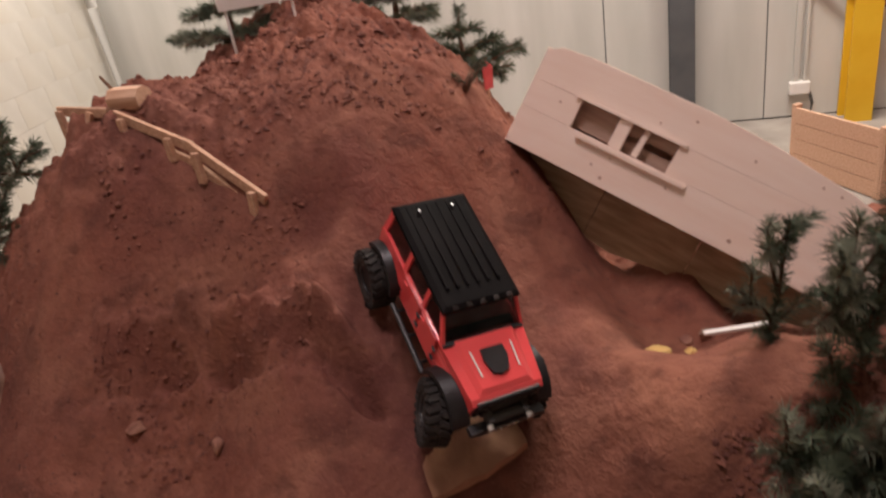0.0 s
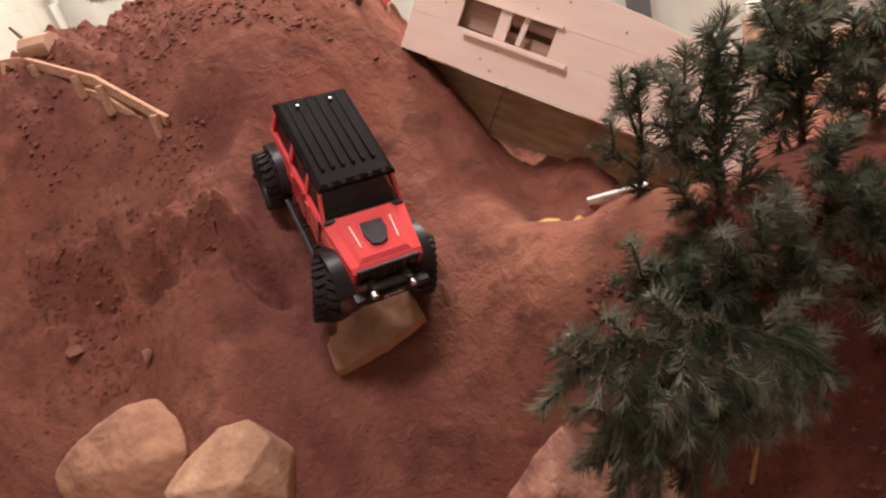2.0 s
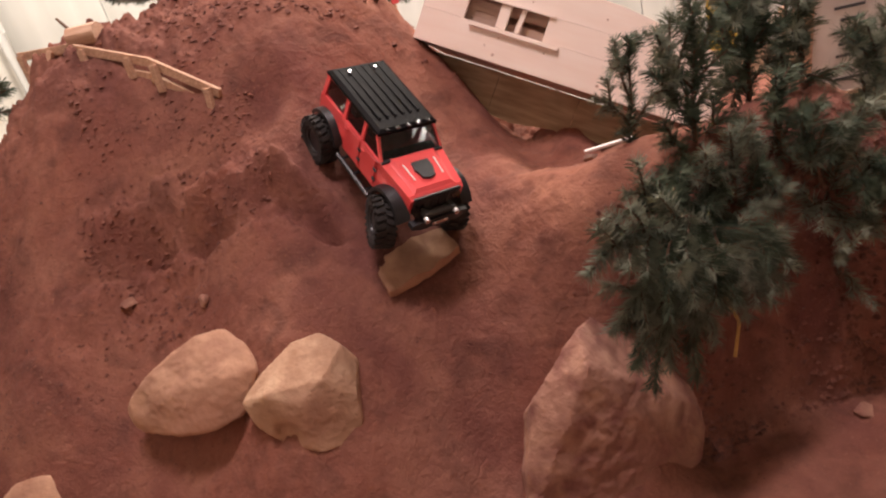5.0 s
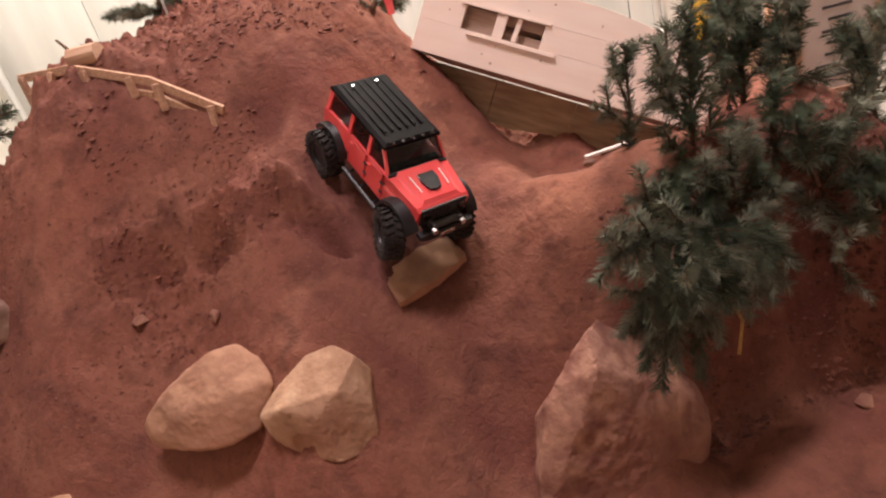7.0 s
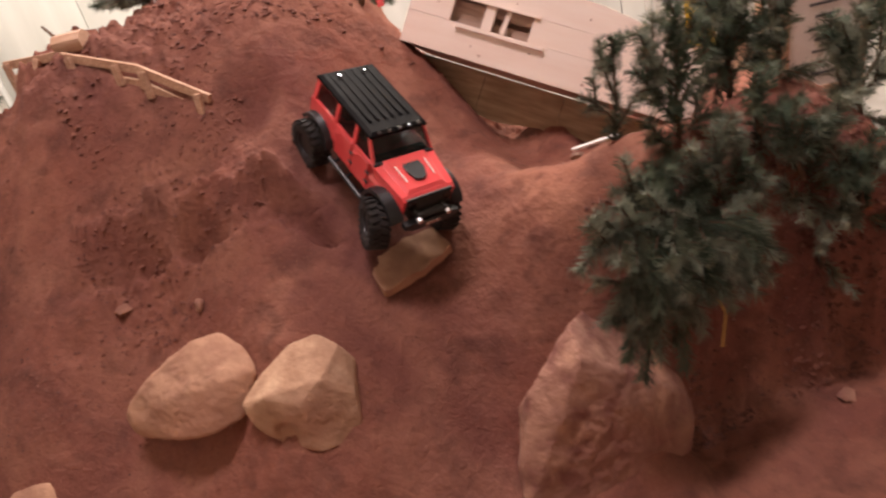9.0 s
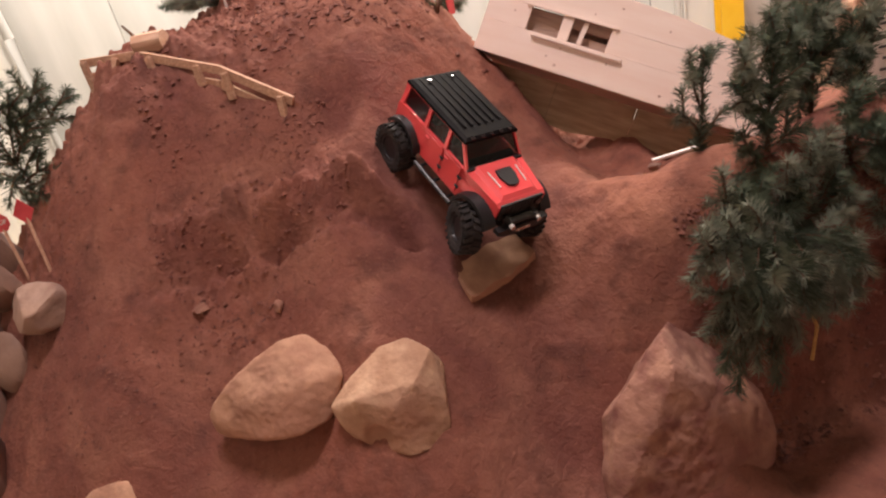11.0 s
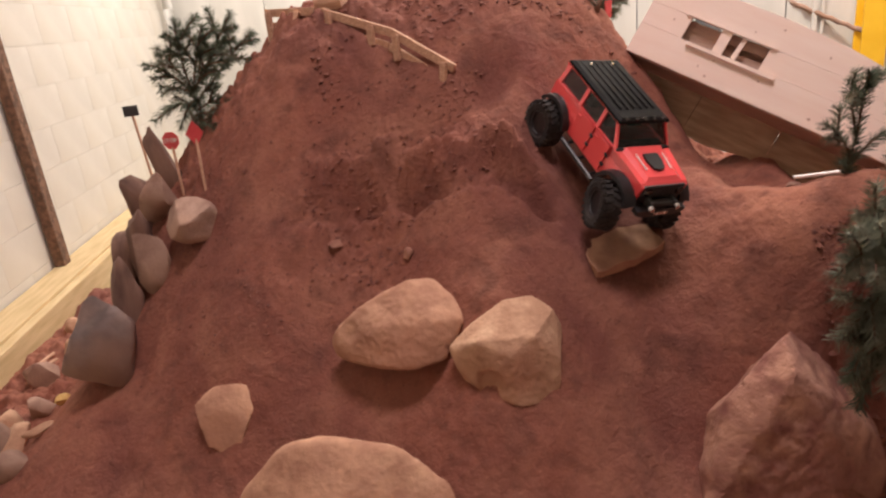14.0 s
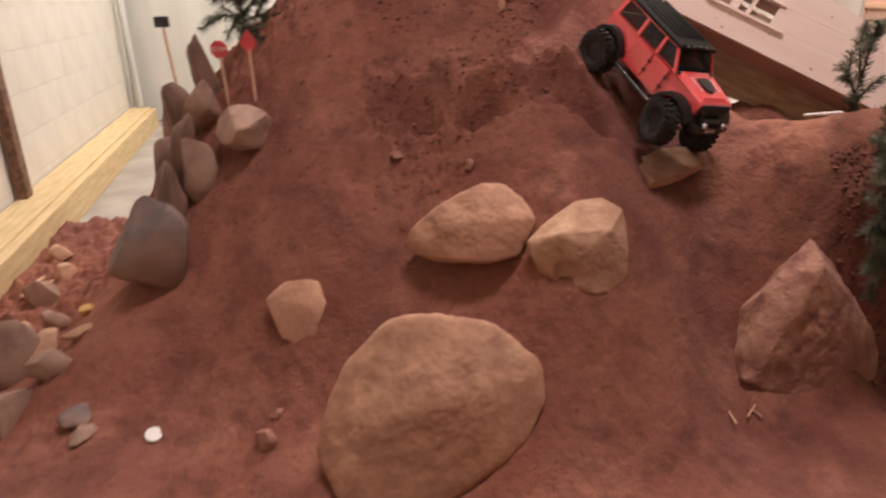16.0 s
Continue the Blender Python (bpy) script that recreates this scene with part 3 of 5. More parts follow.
scatter("clay_crumbs", "loose clods and crumbs of clay on the upper hill", 8000, 5, CLOD, ((0.25, 1.3), (1.55, 2.2)), 0.0012, 0.012)
scatter("clay_crumbs", "crumbs of clay on the left face of the hill", 4000, 6, CLOD, ((-0.2, 0.65), (1.2, 1.75)), 0.001, 0.007)
scatter("clay_crumbs", "crumbs of clay and grit over the track", 7000, 7, CLOD, ((-0.8, 1.9), (0.3, 1.5)), 0.0007, 0.0045)
scatter("clay_crumbs", "broken clods along the ledge on the hill face", 1500, 9, CLOD, ((0.18, 0.68), (1.27, 1.46)), 0.0012, 0.009)
scatter("clay_crumbs", "rough crumbling clay on the bank below the pines", 7000, 8, CLOD, ((1.28, 2.1), (0.80, 0.98)), 0.002, 0.012)


# ---- the fence on the left shoulder ----
def fence_run(a, b, posts, label, drop_rail=True):
    """Two rails nailed to short posts; a and b are the ends of the top rail."""
    a, b = Vector(a), Vector(b)
    ob = thing("fence", label, "fence", Matrix.Translation((a + b) / 2), "fence along the hill")
    mid, run = (a + b) / 2, b - a
    turn = run.to_track_quat("X", "Z").to_matrix()
    bm = bmesh.new()
    add_box(bm, (0, 0, 0), (run.length, 0.010, 0.022), turn, 0.001)
    part("rail", bm, FENCE_WOOD, ob)
    if drop_rail:
        bm = bmesh.new()
        add_box(bm, turn @ Vector((0.004, 0.0, -0.036)), (run.length * 0.94, 0.009, 0.020), turn, 0.001)
        part("rail", bm, FENCE_WOOD, ob)
    side = turn @ Vector((0, -0.012, 0))
    for f, lean in posts:
        p = a + run * f - mid
        bm = bmesh.new()
        ground_z = height(a.x + run.x * f, a.y + run.y * f) - mid.z
        top = p.z + 0.004
        low = min(ground_z - 0.01, top - 0.05)
        add_box(bm, p + side + Vector((0, 0, (top + low) / 2 - p.z)), (0.018, 0.012, top - low), Matrix.Rotation(radians(lean), 3, "Y") @ Matrix.Rotation(math.atan2(run.y, run.x), 3, "Z"), 0.001)
        part("post", bm, FENCE_WOOD, ob)
    return ob


fence_run((0.467, 1.582, 1.112), (0.612, 1.456, 1.010), [(0.12, 0), (0.86, 4)], "pale pine rail fence sloping down the hill")
fence_run((0.287, 1.728, 1.182), (0.470, 1.586, 1.110), [(0.14, 0), (0.74, 0)], "pale pine rail fence on short posts")
fence_run((0.120, 1.850, 1.196), (0.272, 1.742, 1.186), [(0.10, 0), (0.62, 30)], "pale pine rail fence with a loose slanting post")


# ---- the log block behind the fence ----
def log_block():
    ob = thing("log", "cut pale log section lying behind the fence", "log", pose(0.318, 1.765, height(0.318, 1.765) + 0.010, 0, 0, -24))
    bm = bmesh.new()
    bmesh.ops.create_cone(bm, cap_ends=True, segments=9, radius1=0.031, radius2=0.029, depth=0.082, matrix=Matrix.Rotation(radians(90), 4, "Y"))
    for v in bm.verts:
        v.co.yz *= 1 + 0.06 * noise.noise(v.co * 30)
    part("wood", bm, PINE_WOOD, ob, smooth=True, angle=40)
    bm = bmesh.new()
    add_rod(bm, (-0.036, 0.0, 0.02), (-0.062, 0.0, 0.058), 0.005, 0.003)
    part("twig", bm, BARK, ob, "dark broken twig")
    return ob


log_block()


# ---- road signs ----
def sign_on_stick(name, label, foot, top, board, board_mat, text=None, face_turn=0, post_mat=None):
    foot, top = Vector(foot), Vector(top)
    ob = thing(name, label, "sign", Matrix.Translation(foot))
    bm = bmesh.new()
    add_rod(bm, (0, 0, -0.02), top - foot, 0.0042, 0.0042, 6)
    part("post", bm, post_mat or FENCE_WOOD, ob)
    bm = bmesh.new()
    add_prism(bm, board, -0.0015, 0.0015)
    plate = part("board", bm, board_mat, ob)
    plate.matrix_local = Matrix.Translation(top - foot + Vector((0, -0.006, 0))) @ pose(0, 0, 0, 0, 0, face_turn)
    if text:
        cu = bpy.data.curves.new("lettering", "FONT")
        cu.body, cu.size, cu.align_x, cu.align_y, cu.extrude = text, 0.017, "CENTER", "CENTER", 0.0004
        word = new("lettering", cu)
        word.data.materials.append(WHITE)
        word.parent = plate
        word.matrix_local = pose(0, -0.0022, 0, 90, 0, 0)
    return ob


OCT = [(0.026 * math.cos(radians(22.5 + 45 * k)), 0.026 * math.sin(radians(22.5 + 45 * k))) for k in range(8)]
DIAMOND = [(0.0, -0.036), (0.024, 0.0), (0.0, 0.036), (-0.024, 0.0)]
sign_on_stick("stop_sign", "small red stop sign on a thin stick", (-0.172, 1.645, 0.72), (-0.183, 1.686, 0.885), OCT, SIGN_RED, "STOP", -14)
sign_on_stick("road_sign", "small red diamond sign on a thin stick", (-0.095, 1.581, 0.70), (-0.10, 1.632, 0.905), DIAMOND, SIGN_RED, None, 12)
sign_on_stick("road_sign", "small black board on a stick behind the pine", (-0.33, 1.92, 0.62), (-0.36, 1.95, 0.955), [(-0.022, -0.016), (0.022, -0.016), (0.022, 0.016), (-0.022, 0.016)], DARK_TRIM, None, 10)
sign_on_stick("road_sign", "small red marker on a pale stick on the crest", (1.115, 1.74, 0.99), (1.125, 1.76, 1.11), [(-0.012, -0.03), (0.012, -0.03), (0.016, 0.02), (0.0, 0.034), (-0.014, 0.02)], SIGN_RED, None, 30)


def crest_board():
    ob = thing("board", "white board on two thin posts on the hilltop", "board", Matrix.Translation((0.61, 2.02, 1.28)))
    for dx in (-0.085, 0.085):
        bm = bmesh.new()
        add_box(bm, (dx, 0, 0.02), (0.007, 0.007, 0.16), None, 0.001)
        part("post", bm, WHITE, ob)
    bm = bmesh.new()
    add_box(bm, (0, -0.006, 0.085), (0.20, 0.004, 0.05), None, 0.001)
    part("panel", bm, WHITE, ob)
    return ob


crest_board()


# ---- the wooden caravan, tipped over the gully ----
def caravan():
    u = Vector((0.67, -0.60, -0.42)).normalized()
    n = Vector((-u.y, u.x, 0)).normalized()
    n = -n if n.y > 0 else n
    v = n.cross(u)
    v = -v if v.z < 0 else v
    lean = radians(24)
    n, v = n * math.cos(lean) + v * math.sin(lean), v * math.cos(lean) - n * math.sin(lean)
    m = Matrix((u, -n, v)).transposed().to_4x4()
    m.translation = Vector((1.121, 1.605, 0.996))
    ob = thing("caravan", "pale plywood model caravan tipped over the gully", "caravan", m)
    L, H, D, T = 0.78, 0.225, 0.24, 0.009
    # window openings in the front: x0, x1, z0, z1
    holes = [(0.120, 0.208, 0.086, 0.144), (0.236, 0.338, 0.086, 0.144)]
    top = [(0.012, H - 0.012), (0.03, H - 0.002), (0.10, H + 0.003), (0.35, H + 0.001), (0.50, H - 0.010), (0.65, H - 0.032), (L, H - 0.065)]

    def roof_z(x):
        for (x0, z0), (x1, z1) in zip(top, top[1:]):
            if x0 <= x <= x1:
                return z0 + (z1 - z0) * (x - x0) / (x1 - x0)
        return top[0][1] if x < top[0][0] else top[-1][1]

    def board(outline, name="board"):
        bm = bmesh.new()
        add_prism(bm, outline, 0.0, T)
        bmesh.ops.bevel(bm, geom=list(bm.edges), offset=0.0004, segments=1, affect="EDGES")
        return part(name, bm, PLY, ob)

    g = 0.0002
    board([(0, 0), (L, 0), (L, 0.084 - g), (0, 0.084 - g)])
    for x0, x1 in ((0.0, 0.120), (0.208, 0.236), (0.338, L)):
        board([(x0, 0.084 + g), (x1, 0.084 + g), (x1, 0.146 - g), (x0, 0.146 - g)])
    xs = [0.0] + [p[0] for p in top]
    board([(0, 0.146 + g), (L, 0.146 + g)] + [(x, roof_z(x)) for x in reversed(xs)])
    bm = bmesh.new()
    add_prism(bm, [(x, roof_z(x) + 0.001) for x in xs] + [(x, roof_z(x) - 0.007) for x in reversed(xs)], T, D)
    part("roof", bm, PLY, ob)
    for x in (0.0045, L - 0.0045):
        bm = bmesh.new()
        add_box(bm, (x, (T + D) / 2 + 0.001, roof_z(x) / 2 - 0.005), (0.009, D - T - 0.002, roof_z(x) - 0.012))
        part("end_wall", bm, PLY, ob)
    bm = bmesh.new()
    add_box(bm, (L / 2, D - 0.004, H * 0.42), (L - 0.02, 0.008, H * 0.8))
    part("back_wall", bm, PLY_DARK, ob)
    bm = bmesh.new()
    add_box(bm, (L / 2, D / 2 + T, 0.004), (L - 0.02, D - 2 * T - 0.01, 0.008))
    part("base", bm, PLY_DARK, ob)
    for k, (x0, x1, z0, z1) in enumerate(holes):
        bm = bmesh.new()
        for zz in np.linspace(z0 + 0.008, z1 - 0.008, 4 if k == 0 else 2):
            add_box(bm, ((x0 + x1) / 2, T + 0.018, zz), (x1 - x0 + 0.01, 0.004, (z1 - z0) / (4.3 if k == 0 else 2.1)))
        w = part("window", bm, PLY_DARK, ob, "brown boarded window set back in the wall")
        bm = bmesh.new()
        add_box(bm, ((x0 + x1) / 2, -0.004, z1 + 0.004), (x1 - x0 + 0.03, 0.006, 0.007), None, 0.001)
        part("lintel", bm, PLY, w)
        if k == 1:
            bm = bmesh.new()
            add_box(bm, (x0 + 0.032, 0.006, (z0 + z1) / 2), (0.012, 0.006, z1 - z0), Matrix.Rotation(radians(4), 3, "Y"))
            part("mullion", bm, PLY, w)
    bm = bmesh.new()
    add_box(bm, (0.263, -0.005, 0.076), (0.245, 0.011, 0.009), None, 0.001)
    part("sill", bm, PLY, ob)
    rng = random.Random(4)
    for _ in range(16):
        x, z = rng.uniform(0.03, L - 0.04), rng.choice([rng.uniform(0.012, 0.07), rng.uniform(0.155, 0.20)] if rng.random() < 0.7 else [rng.uniform(0.09, 0.14)])
        if 0.14 < x < 0.39 and 0.07 < z < 0.15:
            continue
        bm = bmesh.new()
        bmesh.ops.create_cone(bm, cap_ends=True, segments=9, radius1=0.0042, radius2=0.0038, depth=0.0016, matrix=Matrix.Translation((x, -0.0002, z)) @ Matrix.Rotation(radians(90), 4, "X") @ Matrix.Diagonal((rng.uniform(0.5, 1.1), rng.uniform(0.5, 1.0), 1, 1)))
        part("knot", bm, KNOT, ob)
    return m


van = caravan()


def gully_things():
    for k, (x, y, turn, tilt) in enumerate(((1.44, 1.47, -30, -8), (1.46, 1.43, -34, -6), (1.49, 1.40, -28, -10))):
        bm = bmesh.new()
        bmesh.ops.create_cone(bm, cap_ends=True, segments=10, radius1=0.011, radius2=0.010, depth=0.12, matrix=Matrix.Rotation(radians(90), 4, "Y"))
        solid("log", bm, PINE_WOOD, "short split log under the caravan", "log", pose(x, y, height(x, y) + 0.016 + 0.012 * k, 0, -tilt, turn), "split logs", smooth=True, angle=40)
    skirt = thing("plywood_skirt", "olive stained boards hanging under the caravan", "board", van)
    for outline in ([(0.0, -0.01), (0.229, -0.01), (0.229, -0.125), (0.16, -0.12), (0.0, -0.15)], [(0.231, -0.01), (0.459, -0.01), (0.459, -0.12), (0.42, -0.11), (0.30, -0.13), (0.231, -0.125)], [(0.461, -0.01), (0.72, -0.01), (0.72, -0.07), (0.5, -0.13), (0.461, -0.12)]):
        bm = bmesh.new()
        add_prism(bm, outline, 0.11, 0.122)
        part("board", bm, BURLAP, skirt)
    bm = bmesh.new()
    add_box(bm, (0, 0, 0), (0.115, 0.012, 0.006), None, 0.001)
    solid("stick", bm, WHITE, "white painted lath lying on the bank", "stick", pose(1.42, 1.165, height(1.42, 1.165) + 0.012, 0, -2, -8))


gully_things()


# ---- pines of wired artificial branches ----
def needle_branch(points, length, density, seed, tip=False, thick=0.0010):
    """A bent stem with stiff needles all round, as one mesh; returns stem and needle meshes."""
    rng = random.Random(seed)
    pts = [Vector(p) for p in points]
    curve = []
    for i in range(13):
        f = i / 12 * (len(pts) - 1)
        k = min(int(f), len(pts) - 2)
        p0, p1, p2, p3 = pts[max(k - 1, 0)], pts[k], pts[k + 1], pts[min(k + 2, len(pts) - 1)]
        t = f - k
        curve.append(0.5 * ((2 * p1) + (p2 - p0) * t + (2 * p0 - 5 * p1 + 4 * p2 - p3) * t * t + (3 * p1 - p0 - 3 * p2 + p3) * t ** 3))
    total = sum((b - a).length for a, b in zip(curve, curve[1:]))
    verts, faces = [], []
    count = int(total * density)
    for i in range(count):
        f = (i + rng.random()) / count
        k = min(int(f * 12), 11)
        p = curve[k].lerp(curve[k + 1], f * 12 - k)
        d = (curve[k + 1] - curve[k]).normalized()
        side = d.orthogonal().normalized()
        side.rotate(Matrix.Rotation(rng.uniform(0, 6.283), 3, d))
        out = (side + d * rng.uniform(0.45, 1.3)).normalized()
        L = length * rng.uniform(0.7, 1.1) * (0.75 + 0.25 * math.sin(f * 3.1))
        w = d.cross(out).normalized() * thick
        o = len(verts)
        q = p + out * L + Vector((0, 0, -0.1 * L))
        up = w.cross(out).normalized() * thick
        verts += [p - w, p + w, p + up, p + out * L * 0.6 + w * 0.8, q]
        faces += [(o, o + 1, o + 3), (o, o + 3, o + 4), (o + 1, o + 2, o + 3), (o + 2, o, o + 4), (o + 2, o + 4, o + 3)]
    return curve, verts, faces


def pine(name, label, foot, trunk, boughs, seed, needle=0.034, density=1500, group="artificial pines"):
    """trunk: points; boughs: (points, tipped). All in world places; the thing stands at its foot."""
    foot = Vector(foot)
    ob = thing(name, label, "pine tree", Matrix.Translation(foot), group)
    rng = random.Random(seed)
    bm = bmesh.new()
    sweep(bm, [Vector(p) - foot for p in trunk], [0.011 - 0.007 * k / max(1, len(trunk) - 1) for k in range(len(trunk))])
    part("trunk", bm, BARK, ob, smooth=True)
    for k, (points, tipped) in enumerate(boughs):
        curve, verts, faces = needle_branch([Vector(p) - foot for p in points], needle, density, seed * 100 + k)
        bm = bmesh.new()
        sweep(bm, curve, [0.0035 - 0.0018 * i / 12 for i in range(13)], 5)
        stem = part("branch", bm, BARK, ob)
        me = bpy.data.meshes.new("needles")
        me.from_pydata(verts, [], faces)
        me.materials.append(NEEDLE_TIP if tipped else NEEDLE)
        nd = new("needles", me)
        nd.parent = stem
    return ob


def bough(a, b, sag=0.0, bend=0.0, tipped=False):
    a, b = Vector(a), Vector(b)
    d = b - a
    side = d.cross(Vector((0, 0, 1))).normalized() * bend
    return ([a, a + d * 0.35 + Vector((0, 0, sag)) + side, a + d * 0.7 + Vector((0, 0, sag * 0.9)) + side, b], tipped)


def whorls(trunk, levels, reach, seed, up=0.25):
    """Boughs round a trunk, longer below."""
    rng = random.Random(seed)
    out = []
    a, b = Vector(trunk[0]), Vector(trunk[-1])
    for k in range(levels):
        f = 0.18 + 0.74 * k / max(1, levels - 1)
        p = a.lerp(b, f)
        n = 6 if k < levels - 1 else 4
        for j in range(n):
            t = 2 * math.pi * (j + 0.5 * (k % 2)) / n + rng.uniform(-0.3, 0.3)
            r = reach * (1 - 0.62 * f) * rng.uniform(0.75, 1.15)
            tip = p + Vector((math.cos(t) * r, math.sin(t) * r, r * (up + rng.uniform(-0.15, 0.2))))
            out.append(bough(p, tip, 0.012, rng.uniform(-0.015, 0.015), rng.random() < 0.3))
            if r > 0.09:
                m = p.lerp(tip, 0.5)
                for s_ in (-1, 1):
                    tt = t + s_ * 0.75
                    out.append(bough(m, m + Vector((math.cos(tt), math.sin(tt), 0.25)) * r * 0.5, 0.006, 0, rng.random() < 0.3))
    top = b + Vector((0.01, 0, 0.06))
    out.append(bough(b, top, 0, 0))
    return out


# fronds on the right bank: each a base and a tip
def frond_pine(name, label, fronds, seed, needle=0.038, density=1500, tipped=0.35, sag=0.012):
    """A wired pine of bold fronds, each with short side sprigs."""
    rng = random.Random(seed)
    boughs = []
    for a, b in fronds:
        a, b = Vector(a), Vector(b)
        run = b - a
        pale = rng.random() < tipped
        boughs.append(bough(a, b, sag * rng.uniform(0.4, 1.4), rng.uniform(-0.012, 0.012), pale))
        side = run.cross(Vector((0.2, -1, 0.5))).normalized()
        n = 1 if run.length < 0.1 else 2 if run.length < 0.17 else 4
        for k in range(n):
            f = 0.35 + 0.4 * (k + rng.random() * 0.6) / n
            way = run.normalized() * 0.8 + side * (1 if k % 2 else -1) * rng.uniform(0.6, 1.0) + Vector((0, rng.uniform(-0.5, 0.1), rng.uniform(-0.1, 0.3)))
            p = a.lerp(b, f) + Vector((0, 0, sag * 0.8))
            boughs.append(bough(p, p + way.normalized() * rng.uniform(0.05, 0.085), 0.004, 0, pale or rng.random() < 0.25))
    foot = Vector(fronds[0][0])
    low = Vector((foot.x, foot.y + 0.02, min(foot.z, height(foot.x, foot.y + 0.02)) - 0.02))
    return pine(name, label, low, [low, low.lerp(foot, 0.6), foot, foot.lerp(Vector(fronds[0][1]), 0.5)], boughs, seed, needle, density)


frond_pine("pine_sprig", "small green artificial pine sprig on the bank", [((1.45, 1.10, 0.63), (1.45, 1.09, 0.79)), ((1.455, 1.10, 0.79), (1.43, 1.09, 0.935)), ((1.455, 1.10, 0.79), (1.455, 1.08, 0.935)), ((1.455, 1.10, 0.73), (1.36, 1.08, 0.835)), ((1.45, 1.09, 0.66), (1.37, 1.05, 0.68)), ((1.45, 1.08, 0.66), (1.49, 1.03, 0.68))], 11, 0.030, 1500, 0.1)
frond_pine("pine", "tall dark green artificial pine on the bank", [((1.53, 1.00, 0.63), (1.52, 0.95, 0.92)), ((1.54, 1.00, 0.77), (1.44, 0.95, 0.96)), ((1.53, 1.00, 0.74), (1.42, 0.95, 0.89)), ((1.54, 1.00, 0.81), (1.56, 0.95, 0.96)), ((1.55, 1.00, 0.85), (1.51, 0.95, 1.00)), ((1.54, 1.00, 0.70), (1.60, 0.95, 0.75)), ((1.54, 1.01, 0.66), (1.43, 0.95, 0.74)), ((1.53, 1.00, 0.64), (1.44, 0.94, 0.64))], 12, tipped=0.15)
frond_pine("pine", "dark green artificial pine before the caravan", [((1.76, 1.12, 0.70), (1.73, 1.07, 0.95)), ((1.76, 1.12, 0.77), (1.64, 1.07, 0.89)), ((1.76, 1.12, 0.79), (1.81, 1.07, 0.88)), ((1.76, 1.12, 0.75), (1.67, 1.07, 0.81)), ((1.76, 1.12, 0.74), (1.81, 1.07, 0.80)), ((1.76, 1.12, 0.84), (1.67, 1.07, 0.97)), ((1.76, 1.12, 0.82), (1.76, 1.07, 0.94)), ((1.76, 1.12, 0.73), (1.64, 1.07, 0.76)), ((1.76, 1.14, 0.80), (1.70, 1.15, 1.00)), ((1.76, 1.14, 0.80), (1.84, 1.14, 1.00))], 13, 0.040, 1500, 0.15)
frond_pine("pine", "dark green artificial pine by the notice board", [((1.87, 1.08, 0.70), (1.82, 1.03, 0.93)), ((1.87, 1.08, 0.78), (1.77, 1.03, 0.88)), ((1.87, 1.08, 0.82), (1.85, 1.03, 0.96)), ((1.87, 1.08, 0.75), (1.75, 1.03, 0.79)), ((1.87, 1.08, 0.74), (1.91, 1.03, 0.72))], 14, 0.040, 1500, 0.2)
frond_pine("pine_bough", "grey-green pine bough standing in the bank", [((1.68, 0.93, 0.66), (1.64, 0.88, 0.83)), ((1.67, 0.92, 0.66), (1.55, 0.88, 0.71)), ((1.67, 0.92, 0.66), (1.70, 0.88, 0.75)), ((1.66, 0.91, 0.65), (1.58, 0.86, 0.61)), ((1.67, 0.92, 0.65), (1.73, 0.87, 0.63))], 15, tipped=0.5)
frond_pine("pine_bough", "grey-green pine bough drooping from the bank", [((1.55, 0.90, 0.58), (1.51, 0.85, 0.76)), ((1.55, 0.91, 0.59), (1.43, 0.85, 0.69)), ((1.55, 0.90, 0.58), (1.60, 0.85, 0.64)), ((1.55, 0.90, 0.57), (1.62, 0.85, 0.56)), ((1.54, 0.90, 0.56), (1.45, 0.85, 0.57))], 16, tipped=0.5)
frond_pine("pine_bough", "grey-green pine bough standing in the bank", [((1.75, 0.88, 0.54), (1.65, 0.83, 0.76)), ((1.76, 0.88, 0.58), (1.73, 0.83, 0.70)), ((1.76, 0.88, 0.55), (1.79, 0.83, 0.74)), ((1.75, 0.87, 0.53), (1.65, 0.83, 0.55)), ((1.77, 0.88, 0.53), (1.82, 0.83, 0.56)), ((1.75, 0.87, 0.53), (1.74, 0.82, 0.46))], 17, 0.040, tipped=0.5)
frond_pine("pine", "green artificial pine beside the notice board", [((2.05, 1.03, 0.58), (1.94, 0.98, 0.84)), ((2.04, 1.03, 0.68), (1.88, 0.98, 0.84)), ((2.04, 1.03, 0.69), (2.03, 0.98, 0.88)), ((2.05, 1.03, 0.65), (1.91, 0.98, 0.69)), ((2.05, 1.03, 0.63), (2.08, 0.98, 0.69)), ((2.05, 1.03, 0.58), (2.09, 0.98, 0.53)), ((2.05, 1.03, 0.66), (2.14, 1.00, 0.82))], 18, 0.040, tipped=0.3)
frond_pine("pine_bough", "green pine bough low on the bank", [((1.88, 0.86, 0.45), (1.81, 0.81, 0.62)), ((1.88, 0.86, 0.48), (1.74, 0.81, 0.61)), ((1.88, 0.86, 0.49), (1.90, 0.81, 0.60)), ((1.87, 0.86, 0.44), (1.76, 0.81, 0.49)), ((1.88, 0.85, 0.43), (1.94, 0.81, 0.39)), ((1.90, 0.90, 0.50), (2.02, 0.84, 0.60))], 19, 0.040, tipped=0.3)
